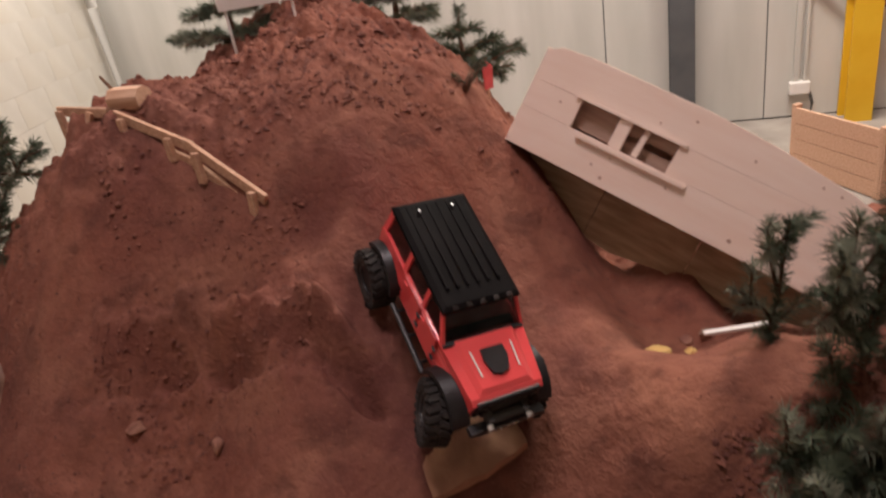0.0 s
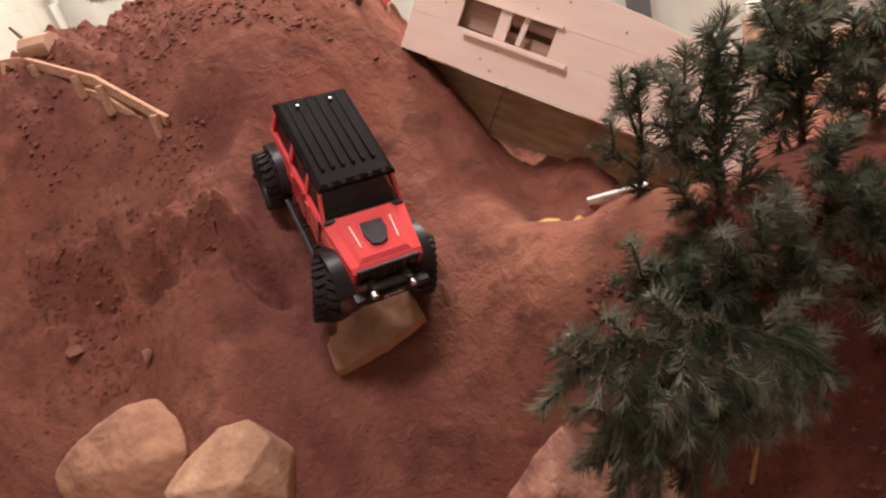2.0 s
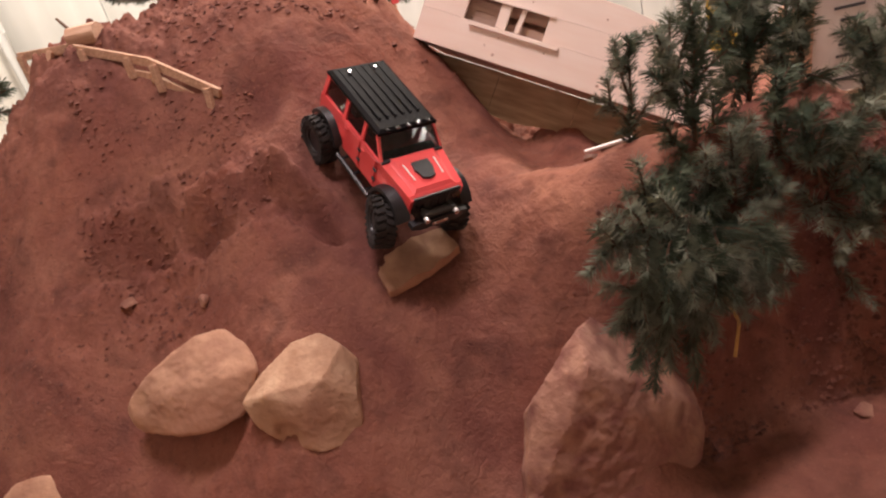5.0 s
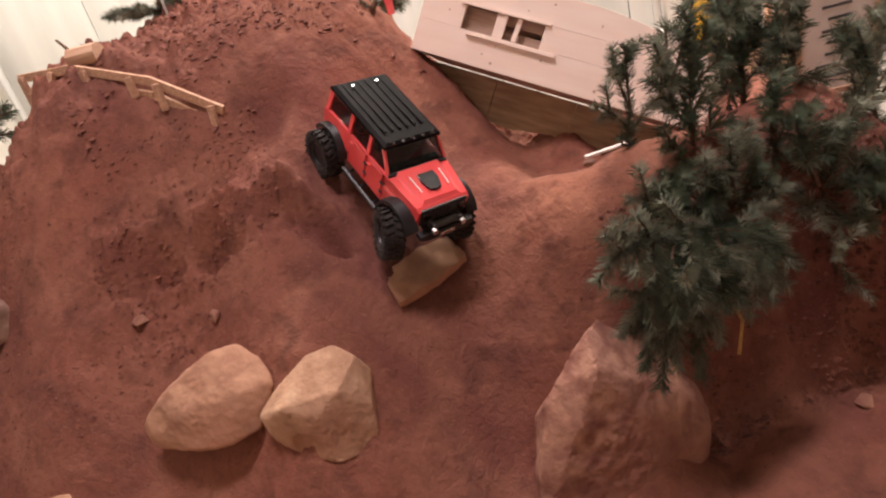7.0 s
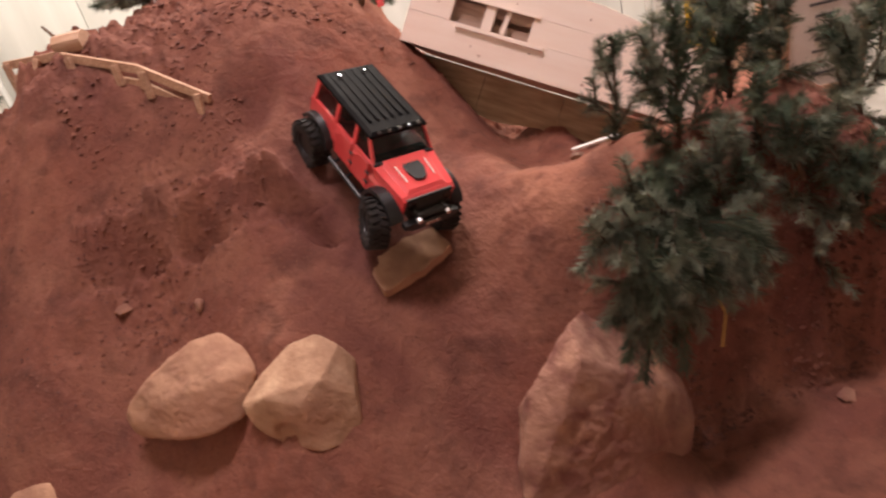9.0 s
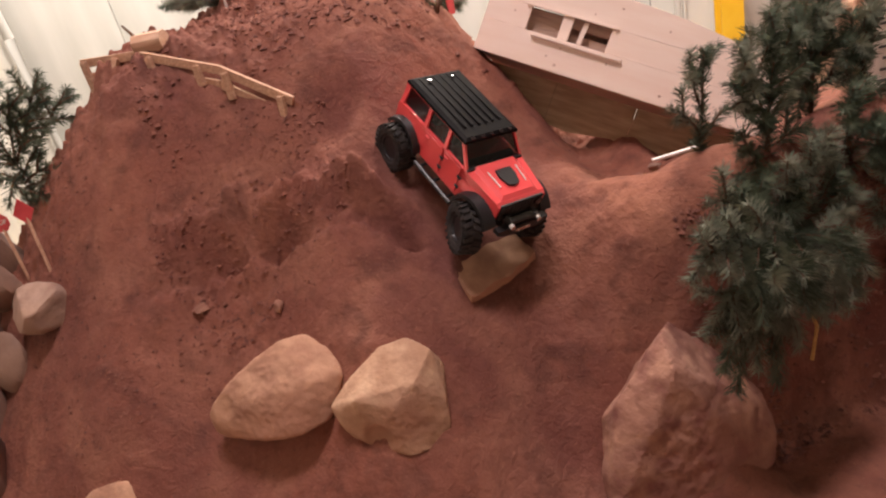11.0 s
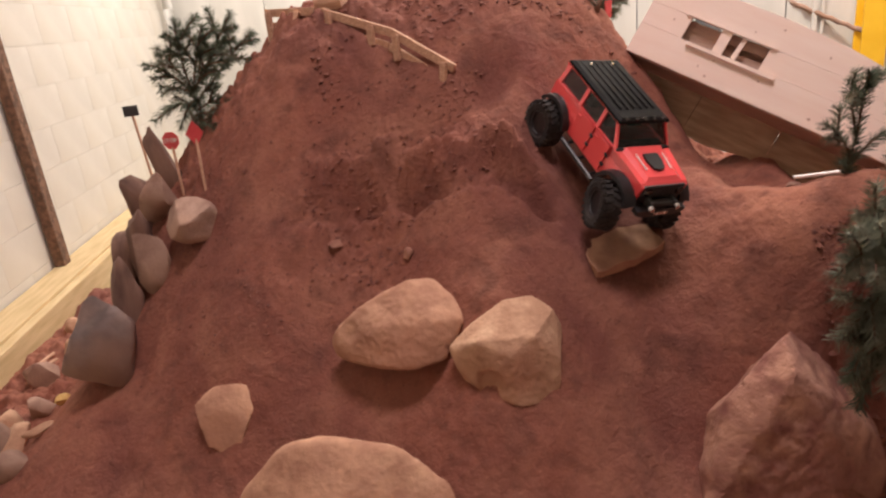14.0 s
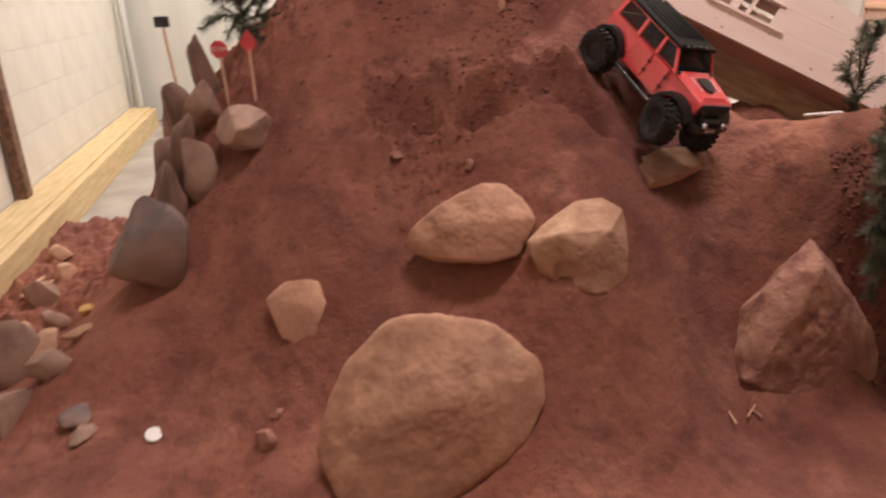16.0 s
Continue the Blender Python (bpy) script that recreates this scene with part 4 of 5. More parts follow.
frond_pine("pine_bough", "green pine bough leaning over the track", [((1.45, 0.91, 0.58), (1.41, 0.86, 0.71)), ((1.45, 0.91, 0.59), (1.33, 0.87, 0.68)), ((1.45, 0.91, 0.58), (1.30, 0.88, 0.70)), ((1.45, 0.90, 0.57), (1.34, 0.86, 0.61)), ((1.46, 0.91, 0.59), (1.50, 0.86, 0.65))], 20, tipped=0.3)
frond_pine("pine_bough", "small pine twig on the crumbling bank", [((1.76, 0.85, 0.36), (1.72, 0.80, 0.46)), ((1.77, 0.86, 0.35), (1.74, 0.80, 0.34))], 21, 0.026, tipped=0.4)
# the bough that hangs over the big boulder
CREST = (1.36, 0.80, 0.605)
frond_pine("pine_bough", "frosted green pine bough hanging over the boulder", [((1.47, 0.93, 0.58), CREST)] + [(CREST, tip) for tip in ((1.123, 0.69, 0.665), (1.169, 0.72, 0.675), (1.164, 0.72, 0.523), (1.20, 0.72, 0.43), (1.235, 0.74, 0.35), (1.254, 0.68, 0.532), (1.257, 0.70, 0.416), (1.32, 0.73, 0.345), (1.357, 0.71, 0.427), (1.302, 0.68, 0.545), (1.40, 0.70, 0.50))], 22, 0.038, 1900, 0.6, 0.035)
CREST_B = (1.44, 0.82, 0.595)
frond_pine("pine_bough", "frosted green pine bough spread over the bank", [((1.52, 0.93, 0.58), CREST_B)] + [(CREST_B, tip) for tip in ((1.449, 0.74, 0.43), (1.505, 0.74, 0.44), (1.58, 0.76, 0.485), (1.545, 0.75, 0.455), (1.56, 0.79, 0.525), (1.38, 0.71, 0.53), (1.297, 0.78, 0.645))], 23, 0.038, 1900, 0.6, 0.03)
bm = bmesh.new()
sweep(bm, [(0, 0, 0), (0.02, -0.012, -0.06), (0.0, -0.02, -0.13)], 0.004)
solid("wire", bm, WIRE, "yellow wire stem under the pine bough", "wire", pose(1.425, 0.775, 0.47))

# pine at the left edge
ROOT = (-0.115, 1.77, 1.00)
frond_pine("pine", "green artificial pine at the hill edge", [((-0.115, 1.78, 0.88), ROOT)] + [(ROOT, tip) for tip in ((-0.18, 1.75, 1.135), (-0.113, 1.74, 1.20), (-0.046, 1.75, 1.18), (0.005, 1.75, 1.13), (-0.22, 1.74, 1.095), (-0.19, 1.74, 1.03), (-0.04, 1.74, 1.06))] + [((-0.115, 1.77, 0.95), (-0.01, 1.74, 0.97)), ((-0.115, 1.77, 0.94), (-0.05, 1.73, 0.905)), ((-0.115, 1.77, 0.94), (-0.11, 1.73, 0.89)), ((-0.115, 1.78, 0.96), (-0.21, 1.78, 0.96)), ((-0.08, 1.78, 1.00), (0.08, 1.77, 1.15)), ((-0.09, 1.78, 1.02), (0.035, 1.76, 1.205)), ((-0.115, 1.77, 0.98), (-0.16, 1.72, 0.91))], 24, 0.032, 1300, 0.2)
# pines on the crest
for k, (x, y, hgt, reach) in enumerate(((0.50, 2.16, 0.16, 0.17), (0.70, 2.22, 0.16, 0.18), (0.95, 2.08, 0.15, 0.16), (1.10, 1.98, 0.12, 0.17))):
    z = height(x, y)
    tr = [(x, y, z - 0.02), (x + 0.005, y, z + hgt * 0.5), (x, y + 0.005, z + hgt)]
    pine("pine", "dark artificial pine on the hilltop", tr[0], tr, whorls(tr, 3, reach, 20 + k, 0.15), 30 + k)
x, y = 1.055, 1.665
pine("pine_sprig", "tiny green pine sprig on the crest", (x, y, height(x, y)), [(x, y, height(x, y) - 0.01), (x + 0.02, y, height(x, y) + 0.03)], [bough((x + 0.01, y, height(x, y)), (x + 0.06, y, height(x, y) + 0.055)), bough((x + 0.01, y, height(x, y)), (x - 0.02, y, height(x, y) + 0.03))], 40, 0.018)


# ---- the red radio-controlled truck ----
def truck():
    ob = thing("toy_truck", "red toy off-road truck with black roof and knobbly tyres", "toy truck", pose(0.900, 1.242, 0.746, -8.6, 32.9, -74.9) @ Matrix.Diagonal((0.885, 0.885, 0.885, 1)))

    def arc(cx, cz, r, a0, a1, n=9):
        return [(cx + r * math.cos(radians(a0 + (a1 - a0) * k / n)), cz + r * math.sin(radians(a0 + (a1 - a0) * k / n))) for k in range(n + 1)]

    # tub, bonnet and arches in one shell
    side = [(0.203, 0.108), (0.207, 0.150), (0.196, 0.157), (0.078, 0.169), (-0.200, 0.166), (-0.205, 0.155), (-0.206, 0.105)]
    side += arc(-0.152, 0.070, 0.064, 146, 12)
    side += [(-0.080, 0.080), (0.078, 0.080)]
    side += arc(0.152, 0.068, 0.066, 168, 38)
    bm = bmesh.new()
    add_prism(bm, side, -0.086, 0.086)
    for v in bm.verts:
        if v.co.x > 0.08:
            v.co.y *= 1 - 0.17 * (v.co.x - 0.08) / 0.125
        if v.co.z < 0.10:
            v.co.y *= 0.97
    body = part("body", bm, RED, ob)
    bev = body.modifiers.new("edge", "BEVEL")
    bev.width, bev.segments, bev.limit_method, bev.angle_limit = 0.004, 2, "ANGLE", radians(40)
    # raised bonnet panel
    bm = bmesh.new()
    v = [bm.verts.new(p) for p in ((0.195, -0.056, 0.1570), (0.195, 0.056, 0.1570), (0.085, 0.066, 0.1685), (0.085, -0.066, 0.1685), (0.185, -0.046, 0.1640), (0.185, 0.046, 0.1640), (0.090, 0.054, 0.1755), (0.090, -0.054, 0.1755))]
    for q in ((4, 5, 6, 7), (0, 1, 5, 4), (1, 2, 6, 5), (2, 3, 7, 6), (3, 0, 4, 7)):
        bm.faces.new([v[k] for k in q])
    bonnet = part("bonnet", bm, RED, ob)
    bm = bmesh.new()
    outline = [(0.165, -0.016), (0.170, 0.0), (0.165, 0.016), (0.140, 0.024), (0.118, 0.022), (0.118, -0.022), (0.140, -0.024)]
    lo = [bm.verts.new((x, y, 0.1715 - (x - 0.118) * 0.105)) for x, y in outline]
    hi = [bm.verts.new((x, y, 0.1775 - (x - 0.118) * 0.105)) for x, y in outline]
    for k in range(7):
        bm.faces.new((lo[k], lo[(k + 1) % 7], hi[(k + 1) % 7], hi[k]))
    bm.faces.new(hi)
    part("vent", bm, BLACK, bonnet, "black bonnet vent")
    for sgn in (-1, 1):
        bm = bmesh.new()
        add_box(bm, (0.140, sgn * 0.040, 0.1715), (0.050, 0.003, 0.0012), Matrix.Rotation(radians(6), 3, "Y") @ Matrix.Rotation(radians(sgn * -4), 3, "Z"))
        part("decal", bm, WHITE, bonnet, "pale strip of unreadable lettering")

    def side_y(z):
        return 0.085 - (z - 0.166) * 0.16

    # pillars, rails and panes
    posts = [((0.088, 0.166), (0.044, 0.220), 0.010), ((0.000, 0.166), (-0.004, 0.220), 0.011), ((-0.086, 0.166), (-0.088, 0.220), 0.012), ((-0.192, 0.166), (-0.186, 0.220), 0.014)]
    for sgn in (-1, 1):
        for (x0, z0), (x1, z1), w in posts:
            bm = bmesh.new()
            q = []
            for x, z in ((x0, z0), (x1, z1)):
                y = sgn * side_y(z)
                for dx in (-w / 2, w / 2):
                    for dy in (0, -sgn * 0.006):
                        q.append(bm.verts.new((x + dx, y + dy, z)))
            bmesh.ops.convex_hull(bm, input=bm.verts)
            part("pillar", bm, RED, ob)
        bm = bmesh.new()
        add_box(bm, (-0.072, sgn * (side_y(0.219) - 0.003), 0.2185), (0.236, 0.006, 0.007), None, 0.001)
        part("roof_rail", bm, RED, ob)
        for x0, x1, t0, t1 in ((0.007, 0.079, 0.002, 0.042), (-0.079, -0.006, -0.081, -0.010), (-0.184, -0.093, -0.179, -0.095)):
            bm = bmesh.new()
            lo, hi = side_y(0.170) - 0.004, side_y(0.216) - 0.004
            f = [bm.verts.new(p) for p in ((x0, sgn * lo, 0.170), (x1, sgn * lo, 0.170), (t1, sgn * hi, 0.216), (t0, sgn * hi, 0.216))]
            face = bm.faces.new(f if sgn < 0 else f[::-1])
            bmesh.ops.solidify(bm, geom=[face], thickness=0.0012)
            part("side_window", bm, GLASS, ob, "smoked side window")
        # door lines, hinges and handles
        door = None
        for x0, x1 in ((0.004, 0.074), (-0.078, 0.000)):
            bm = bmesh.new()
            add_box(bm, ((x0 + x1) / 2, sgn * 0.0862, 0.126), (x1 - x0 - 0.004, 0.0022, 0.074), None, 0.001)
            door = part("door", bm, RED, ob)
            for z in (0.112, 0.140):
                bm = bmesh.new()
                add_box(bm, (x1 + 0.001, sgn * 0.0885, z), (0.013, 0.003, 0.007), None, 0.001)
                part("hinge", bm, BLACK, door, "black door hinge")
            bm = bmesh.new()
            add_box(bm, (x0 + 0.012, sgn * 0.0885, 0.152), (0.014, 0.003, 0.004), None, 0.001)
            part("handle", bm, RED, door)
        # arches
        for cx, r in ((0.154, 0.067), (-0.152, 0.066)):
            bm = bmesh.new()
            outer, inner = arc(cx, 0.070, r + 0.005, 168 if cx > 0 else 150, 28 if cx > 0 else 14, 10), arc(cx, 0.070, r - 0.003, 168 if cx > 0 else 150, 28 if cx > 0 else 14, 10)
            y0, y1 = (0.070 if cx > 0 else 0.082), 0.104
            ring = []
            for (ox, oz), (ix, iz) in zip(outer, inner):
                ring.append([bm.verts.new(p) for p in ((ox, sgn * y0, oz), (ox, sgn * y1, oz - 0.004), (ix, sgn * y1, iz - 0.006), (ix, sgn * y0, iz))])
            for a, b in zip(ring, ring[1:]):
                for k in range(4):
                    bm.faces.new((a[k], a[(k + 1) % 4], b[(k + 1) % 4], b[k]))
            bm.faces.new(ring[0])
            bm.faces.new(ring[-1][::-1])
            bmesh.ops.recalc_face_normals(bm, faces=bm.faces)
            part("fender", bm, BLACK, ob, "black plastic fender flare", smooth=True, angle=50)
        bm = bmesh.new()
        add_rod(bm, (-0.078, sgn * 0.098, 0.066), (0.080, sgn * 0.098, 0.064), 0.006)
        for x in (-0.06, 0.0, 0.06):
            add_rod(bm, (x, sgn * 0.098, 0.065), (x, sgn * 0.05, 0.070), 0.004)
        part("side_step", bm, BLACK, ob, "black tubular side step")
    # windscreen, frame
    bm = bmesh.new()
    f = [bm.verts.new(p) for p in ((0.086, -0.078, 0.171), (0.086, 0.078, 0.171), (0.046, 0.070, 0.217), (0.046, -0.070, 0.217))]
    bmesh.ops.solidify(bm, geom=[bm.faces.new(f)], thickness=0.0012)
    part("windscreen", bm, GLASS, ob, "smoked windscreen")
    bm = bmesh.new()
    add_box(bm, (0.088, 0, 0.169), (0.010, 0.166, 0.006), None, 0.001)
    part("cowl", bm, BLACK, ob)
    # seats and cage seen through the glass
    bm = bmesh.new()
    for y in (-0.036, 0.036):
        add_box(bm, (-0.01, y, 0.172), (0.03, 0.045, 0.05), None, 0.004)
        add_box(bm, (-0.09, y, 0.172), (0.03, 0.045, 0.045), None, 0.004)
    add_box(bm, (0.070, 0, 0.165), (0.02, 0.14, 0.02), None, 0.003)
    part("interior", bm, BLACK, ob, "dark seats and dashboard")
    bm = bmesh.new()
    add_box(bm, (-0.199, 0, 0.193), (0.006, 0.150, 0.052), None, 0.002)
    part("tailgate", bm, RED, ob)
    # roof with ribs
    bm = bmesh.new()
    ring = []
    for z, inset in ((0.2205, 0.0), (0.2275, 0.001), (0.232, 0.010)):
        ring.append([bm.verts.new(p) for p in ((0.056 - inset, -0.079 + inset, z - 0.002), (0.056 - inset, 0.079 - inset, z - 0.002), (-0.196 + inset, 0.079 - inset, z), (-0.196 + inset, -0.079 + inset, z))])
    for a, b in zip(ring, ring[1:]):
        for k in range(4):
            bm.faces.new((a[k], a[(k + 1) % 4], b[(k + 1) % 4], b[k]))
    bm.faces.new(ring[0][::-1])
    bm.faces.new(ring[-1])
    roof = part("roof", bm, ROOF, ob, "ribbed black hard roof")
    for y in np.linspace(-0.052, 0.052, 6):
        bm = bmesh.new()
        add_box(bm, (-0.085, y, 0.2325), (0.20, 0.007, 0.003), Matrix.Rotation(radians(-0.5), 3, "Y"), 0.001)
        part("rib", bm, ROOF, roof)
    for x, y in ((-0.165, -0.035), (-0.165, 0.035)):
        bm = bmesh.new()
        bmesh.ops.create_cone(bm, cap_ends=True, segments=10, radius1=0.004, radius2=0.003, depth=0.006, matrix=Matrix.Translation((x, y, 0.236)))
        part("body_clip", bm, CHROME, roof, "bright body clip")
    for y in np.linspace(-0.055, 0.055, 5):
        bm = bmesh.new()
        add_box(bm, (0.053, y, 0.229), (0.010, 0.012, 0.006), None, 0.002)
        part("roof_lamp", bm, GLASS, roof, "small dark roof lamp")
    # nose
    bm = bmesh.new()
    add_box(bm, (0.206, 0, 0.132), (0.008, 0.128, 0.046), None, 0.003)
    grille = part("grille", bm, BLACK, ob, "black slotted grille")
    for y in np.linspace(-0.030, 0.030, 7):
        bm = bmesh.new()
        add_box(bm, (0.2105, y, 0.134), (0.003, 0.005, 0.030), None, 0.001)
        part("slat", bm, DARK_TRIM, grille)
    for y in (-0.050, 0.050):
        bm = bmesh.new()
        bmesh.ops.create_cone(bm, cap_ends=True, segments=16, radius1=0.012, radius2=0.011, depth=0.006, matrix=Matrix.Translation((0.211, y, 0.138)) @ Matrix.Rotation(radians(90), 4, "Y"))
        part("headlight", bm, GLASS, grille, "round dark headlight")
    bm = bmesh.new()
    add_prism(bm, [(-0.076, 0.090), (-0.050, 0.080), (0.050, 0.080), (0.076, 0.090), (0.076, 0.102), (0.050, 0.104), (-0.050, 0.104), (-0.076, 0.102)], 0.218, 0.236, axis="x")
    bumper = part("bumper", bm, BLACK, ob, "black winch bumper")
    bm = bmesh.new()
    add_rod(bm, (0.222, -0.030, 0.112), (0.222, 0.030, 0.112), 0.010, 0.010, 12)
    add_box(bm, (0.220, 0.036, 0.112), (0.024, 0.012, 0.022), None, 0.002)
    add_box(bm, (0.220, -0.036, 0.112), (0.024, 0.012, 0.022), None, 0.002)
    part("winch", bm, DARK_TRIM, bumper)
    bm = bmesh.new()
    add_box(bm, (0.2375, 0.0, 0.092), (0.003, 0.044, 0.010), None, 0.001)
    part("fairlead", bm, CHROME, bumper, "bright metal fairlead")
    for y in (-0.040, 0.040):
        bm = bmesh.new()
        bmesh.ops.create_cone(bm, cap_ends=True, segments=12, radius1=0.008, radius2=0.007, depth=0.010, matrix=Matrix.Translation((0.238, y * 1.0, 0.110)) @ Matrix.Rotation(radians(90), 4, "Y"))
        part("fog_lamp", bm, CHROME, bumper, "small bright fog lamp")
    bm = bmesh.new()
    add_box(bm, (-0.212, 0, 0.098), (0.014, 0.150, 0.016), None, 0.003)
    part("rear_bumper", bm, BLACK, ob)
    bm = bmesh.new()
    add_box(bm, (0, 0, 0.072), (0.40, 0.060, 0.026), None, 0.004)
    for x in (-0.1565, 0.1565):
        add_rod(bm, (x, -0.08, 0.0585), (x, 0.08, 0.0585), 0.009, 0.009, 10)
        bmesh.ops.create_uvsphere(bm, u_segments=10, v_segments=6, radius=0.020, matrix=Matrix.Translation((x, 0.012, 0.0585)))
    part("chassis", bm, BLACK, ob, "black chassis and axles")

    # wheels
    def tyre():
        bm = bmesh.new()
        profile = [(0.033, -0.018), (0.040, -0.024), (0.053, -0.024), (0.0585, -0.017), (0.0595, 0.0), (0.0585, 0.017), (0.053, 0.024), (0.040, 0.024), (0.033, 0.018)]
        n, rings = 40, []
        for k in range(n):
            a = 2 * math.pi * k / n
            rings.append([bm.verts.new((r * math.cos(a), y, r * math.sin(a))) for r, y in profile])
        for k in range(n):
            a, b = rings[k], rings[(k + 1) % n]
            for i in range(len(profile)):
                j = (i + 1) % len(profile)
                bm.faces.new((a[i], b[i], b[j], a[j]))
        for k in range(22):
            for sgn in (-1, 1):
                a = 2 * math.pi * (k + (0.5 if sgn > 0 else 0)) / 22
                c, s_ = math.cos(a), math.sin(a)
                turn = Matrix(((c, 0, -s_), (0, 1, 0), (s_, 0, c)))
                add_box(bm, (0.0600 * c, sgn * 0.0120, 0.0600 * s_), (0.007, 0.021, 0.010), turn @ Matrix.Rotation(radians(sgn * 18), 3, "X"))
                add_box(bm, (0.0545 * c, sgn * 0.0235, 0.0545 * s_), (0.011, 0.005, 0.007), turn)
        bmesh.ops.recalc_face_normals(bm, faces=bm.faces)
        return finish("tyre", bm, RUBBER)

    def rim():
        bm = bmesh.new()
        prof = [(0.034, 0.018), (0.0345, 0.020), (0.030, 0.019), (0.026, 0.010), (0.010, 0.008), (0.009, 0.014), (0.0, 0.015)]
        n, rings = 24, []
        for k in range(n):
            a = 2 * math.pi * k / n
            dip = -0.004 if k % 4 < 2 else 0.0
            rings.append([bm.verts.new((r * math.cos(a), y + (dip if i in (3, 4) else 0), r * math.sin(a))) for i, (r, y) in enumerate(prof[:-1])])
        hub = bm.verts.new((0, prof[-1][1], 0))
        for k in range(n):
            a, b = rings[k], rings[(k + 1) % n]
            for i in range(len(prof) - 2):
                bm.faces.new((a[i], a[i + 1], b[i + 1], b[i]))
            bm.faces.new((a[-1], hub, b[-1]))
        for k in range(8):
            a = 2 * math.pi * k / 8
            add_rod(bm, (0.0315 * math.cos(a), 0.017, 0.0315 * math.sin(a)), (0.0315 * math.cos(a), 0.0215, 0.0315 * math.sin(a)), 0.0016, 0.0016, 6)
        bmesh.ops.create_cone(bm, cap_ends=True, segments=24, radius1=0.033, radius2=0.033, depth=0.030, matrix=Matrix.Rotation(radians(90), 4, "X"))
        return finish("rim", bm, BLACK)

    tm, rm = tyre(), rim()
    for x in (0.1565, -0.1565):
        for sgn in (-1, 1):
            steer = -20 if x > 0 else 0
            drop = -sgn * 0.022 if x > 0 else 0.0
            w = new("wheel", tm)
            w.name = "wheel"
            w.parent = ob
            w.matrix_local = pose(x, sgn * 0.106, 0.0545 - (0.022 - drop if x > 0 else 0.0) * 0.6, 0, random.Random(x * 10 + sgn).uniform(0, 40), steer + (0 if sgn > 0 else 180))
            r = new("rim", rm)
            r.parent = w
            tagged(r, "black beadlock wheel rim")
    return ob


truck()

# ---- hall fittings ----
def plank_edge():
    bm = bmesh.new()
    add_box(bm, (-1.075, 2.0, 0.075), (0.045, 7.6, 0.15), None, 0.004)
    solid("edge_board", bm, PLANK, "long yellowish board edging the course", "board")
    bm = bmesh.new()
    add_box(bm, (-1.18, 2.0, 0.152), (0.165, 7.6, 0.018), None, 0.003)
    solid("edge_plank", bm, PLANK, "yellowish pine plank lying along the wall", "plank")


plank_edge()
bm = bmesh.new()
add_box(bm, (-1.235, 3.02, 1.35), (0.05, 0.075, 2.38), None, 0.005)
solid("wall_post", bm, BARK, "brown wooden post against the white wall", "post")
bm = bmesh.new()
sweep(bm, [(-1.20, 5.85, 0.17), (-1.19, 5.85, 1.4), (-1.20, 5.84, 2.6), (-1.20, 5.85, 5.19)], 0.04, 10)
solid("pipe", bm, PANEL, "grey pipe running up the wall", "pipe", smooth=True, angle=60)

# blocks of the left wall
block = finish("block", box_mesh((0.008, 0.3985, 0.1985), 0.0), WALL)
for row in range(0, 11):
    for col in range(20):
        y = 0.2 + 0.4 * col + (0.2 if row % 2 else 0.0) - 1.6
        if y > BACK - 0.2:
            continue
        o = new("block", block)
        o.parent = wall_left
        o.location = (LEFT - 0.0062, y, 0.1 + 0.2 * row)
bm = bmesh.new()
add_box(bm, (LEFT - 0.003, (BACK + FRONT) / 2, 3.7), (0.012, BACK - FRONT, 3.0))
add_box(bm, (LEFT - 0.003, FRONT + 0.85, 1.1), (0.012, 1.7, 2.2))
part("upper_wall", bm, WALL, wall_left)
# panels of the back wall
panel = finish("panel", box_mesh((0.992, 0.012, TOP - 0.02), 0.0), PANEL)
for k in range(9):
    o = new("panel", panel)
    o.parent = wall_back
    o.location = (0.5 + 1.0 * k, -0.001, TOP / 2)


def by_wall(along, out, z=0.0):
    """A place measured along the back wall and out from it."""
    return BACK_POSE @ Vector((along, -out, z))


def steel_column(name, label, along, out, width, depth, mat, flange):
    bm = bmesh.new()
    for dy in (-depth / 2, depth / 2):
        add_box(bm, (0, dy, TOP / 2), (width, flange, TOP))
    add_box(bm, (0, 0, TOP / 2), (flange, depth - flange, TOP - 0.002))
    solid(name, bm, mat, label, "column", Matrix.Translation(by_wall(along, out)) @ pose(0, 0, 0, 0, 0, -21))


steel_column("column", "dark grey steel column before the wall", 4.48, 0.12, 0.15, 0.16, STEEL, 0.012)
steel_column("column", "yellow painted steel column of the hall", 5.50, 0.14, 0.15, 0.16, YELLOW, 0.014)
bm = bmesh.new()
add_box(bm, (0, 0, 2.65), (0.035, 0.03, 4.9), None, 0.003)
add_box(bm, (0.05, 0, 2.65), (0.02, 0.03, 4.9), None, 0.003)
solid("conduit", bm, PANEL, "grey cable conduit on the wall", "conduit", Matrix.Translation(by_wall(5.18, 0.02)) @ pose(0, 0, 0, 0, 0, -21))
bm = bmesh.new()
add_box(bm, (0, 0, 0.20), (0.12, 0.06, 0.08), None, 0.008)
solid("socket_box", bm, WHITE, "white socket box on the wall", "socket", Matrix.Translation(by_wall(5.2, 0.035)) @ pose(0, 0, 0, 0, 0, -21))
bm = bmesh.new()
sweep(bm, [(0, 0, 0.19), (0.02, -0.02, 0.1), (0.01, -0.01, 0.005)], 0.010, 6)
solid("cable", bm, DARK_TRIM, "black power cable hanging from the socket", "cable", Matrix.Translation(by_wall(5.25, 0.05)))


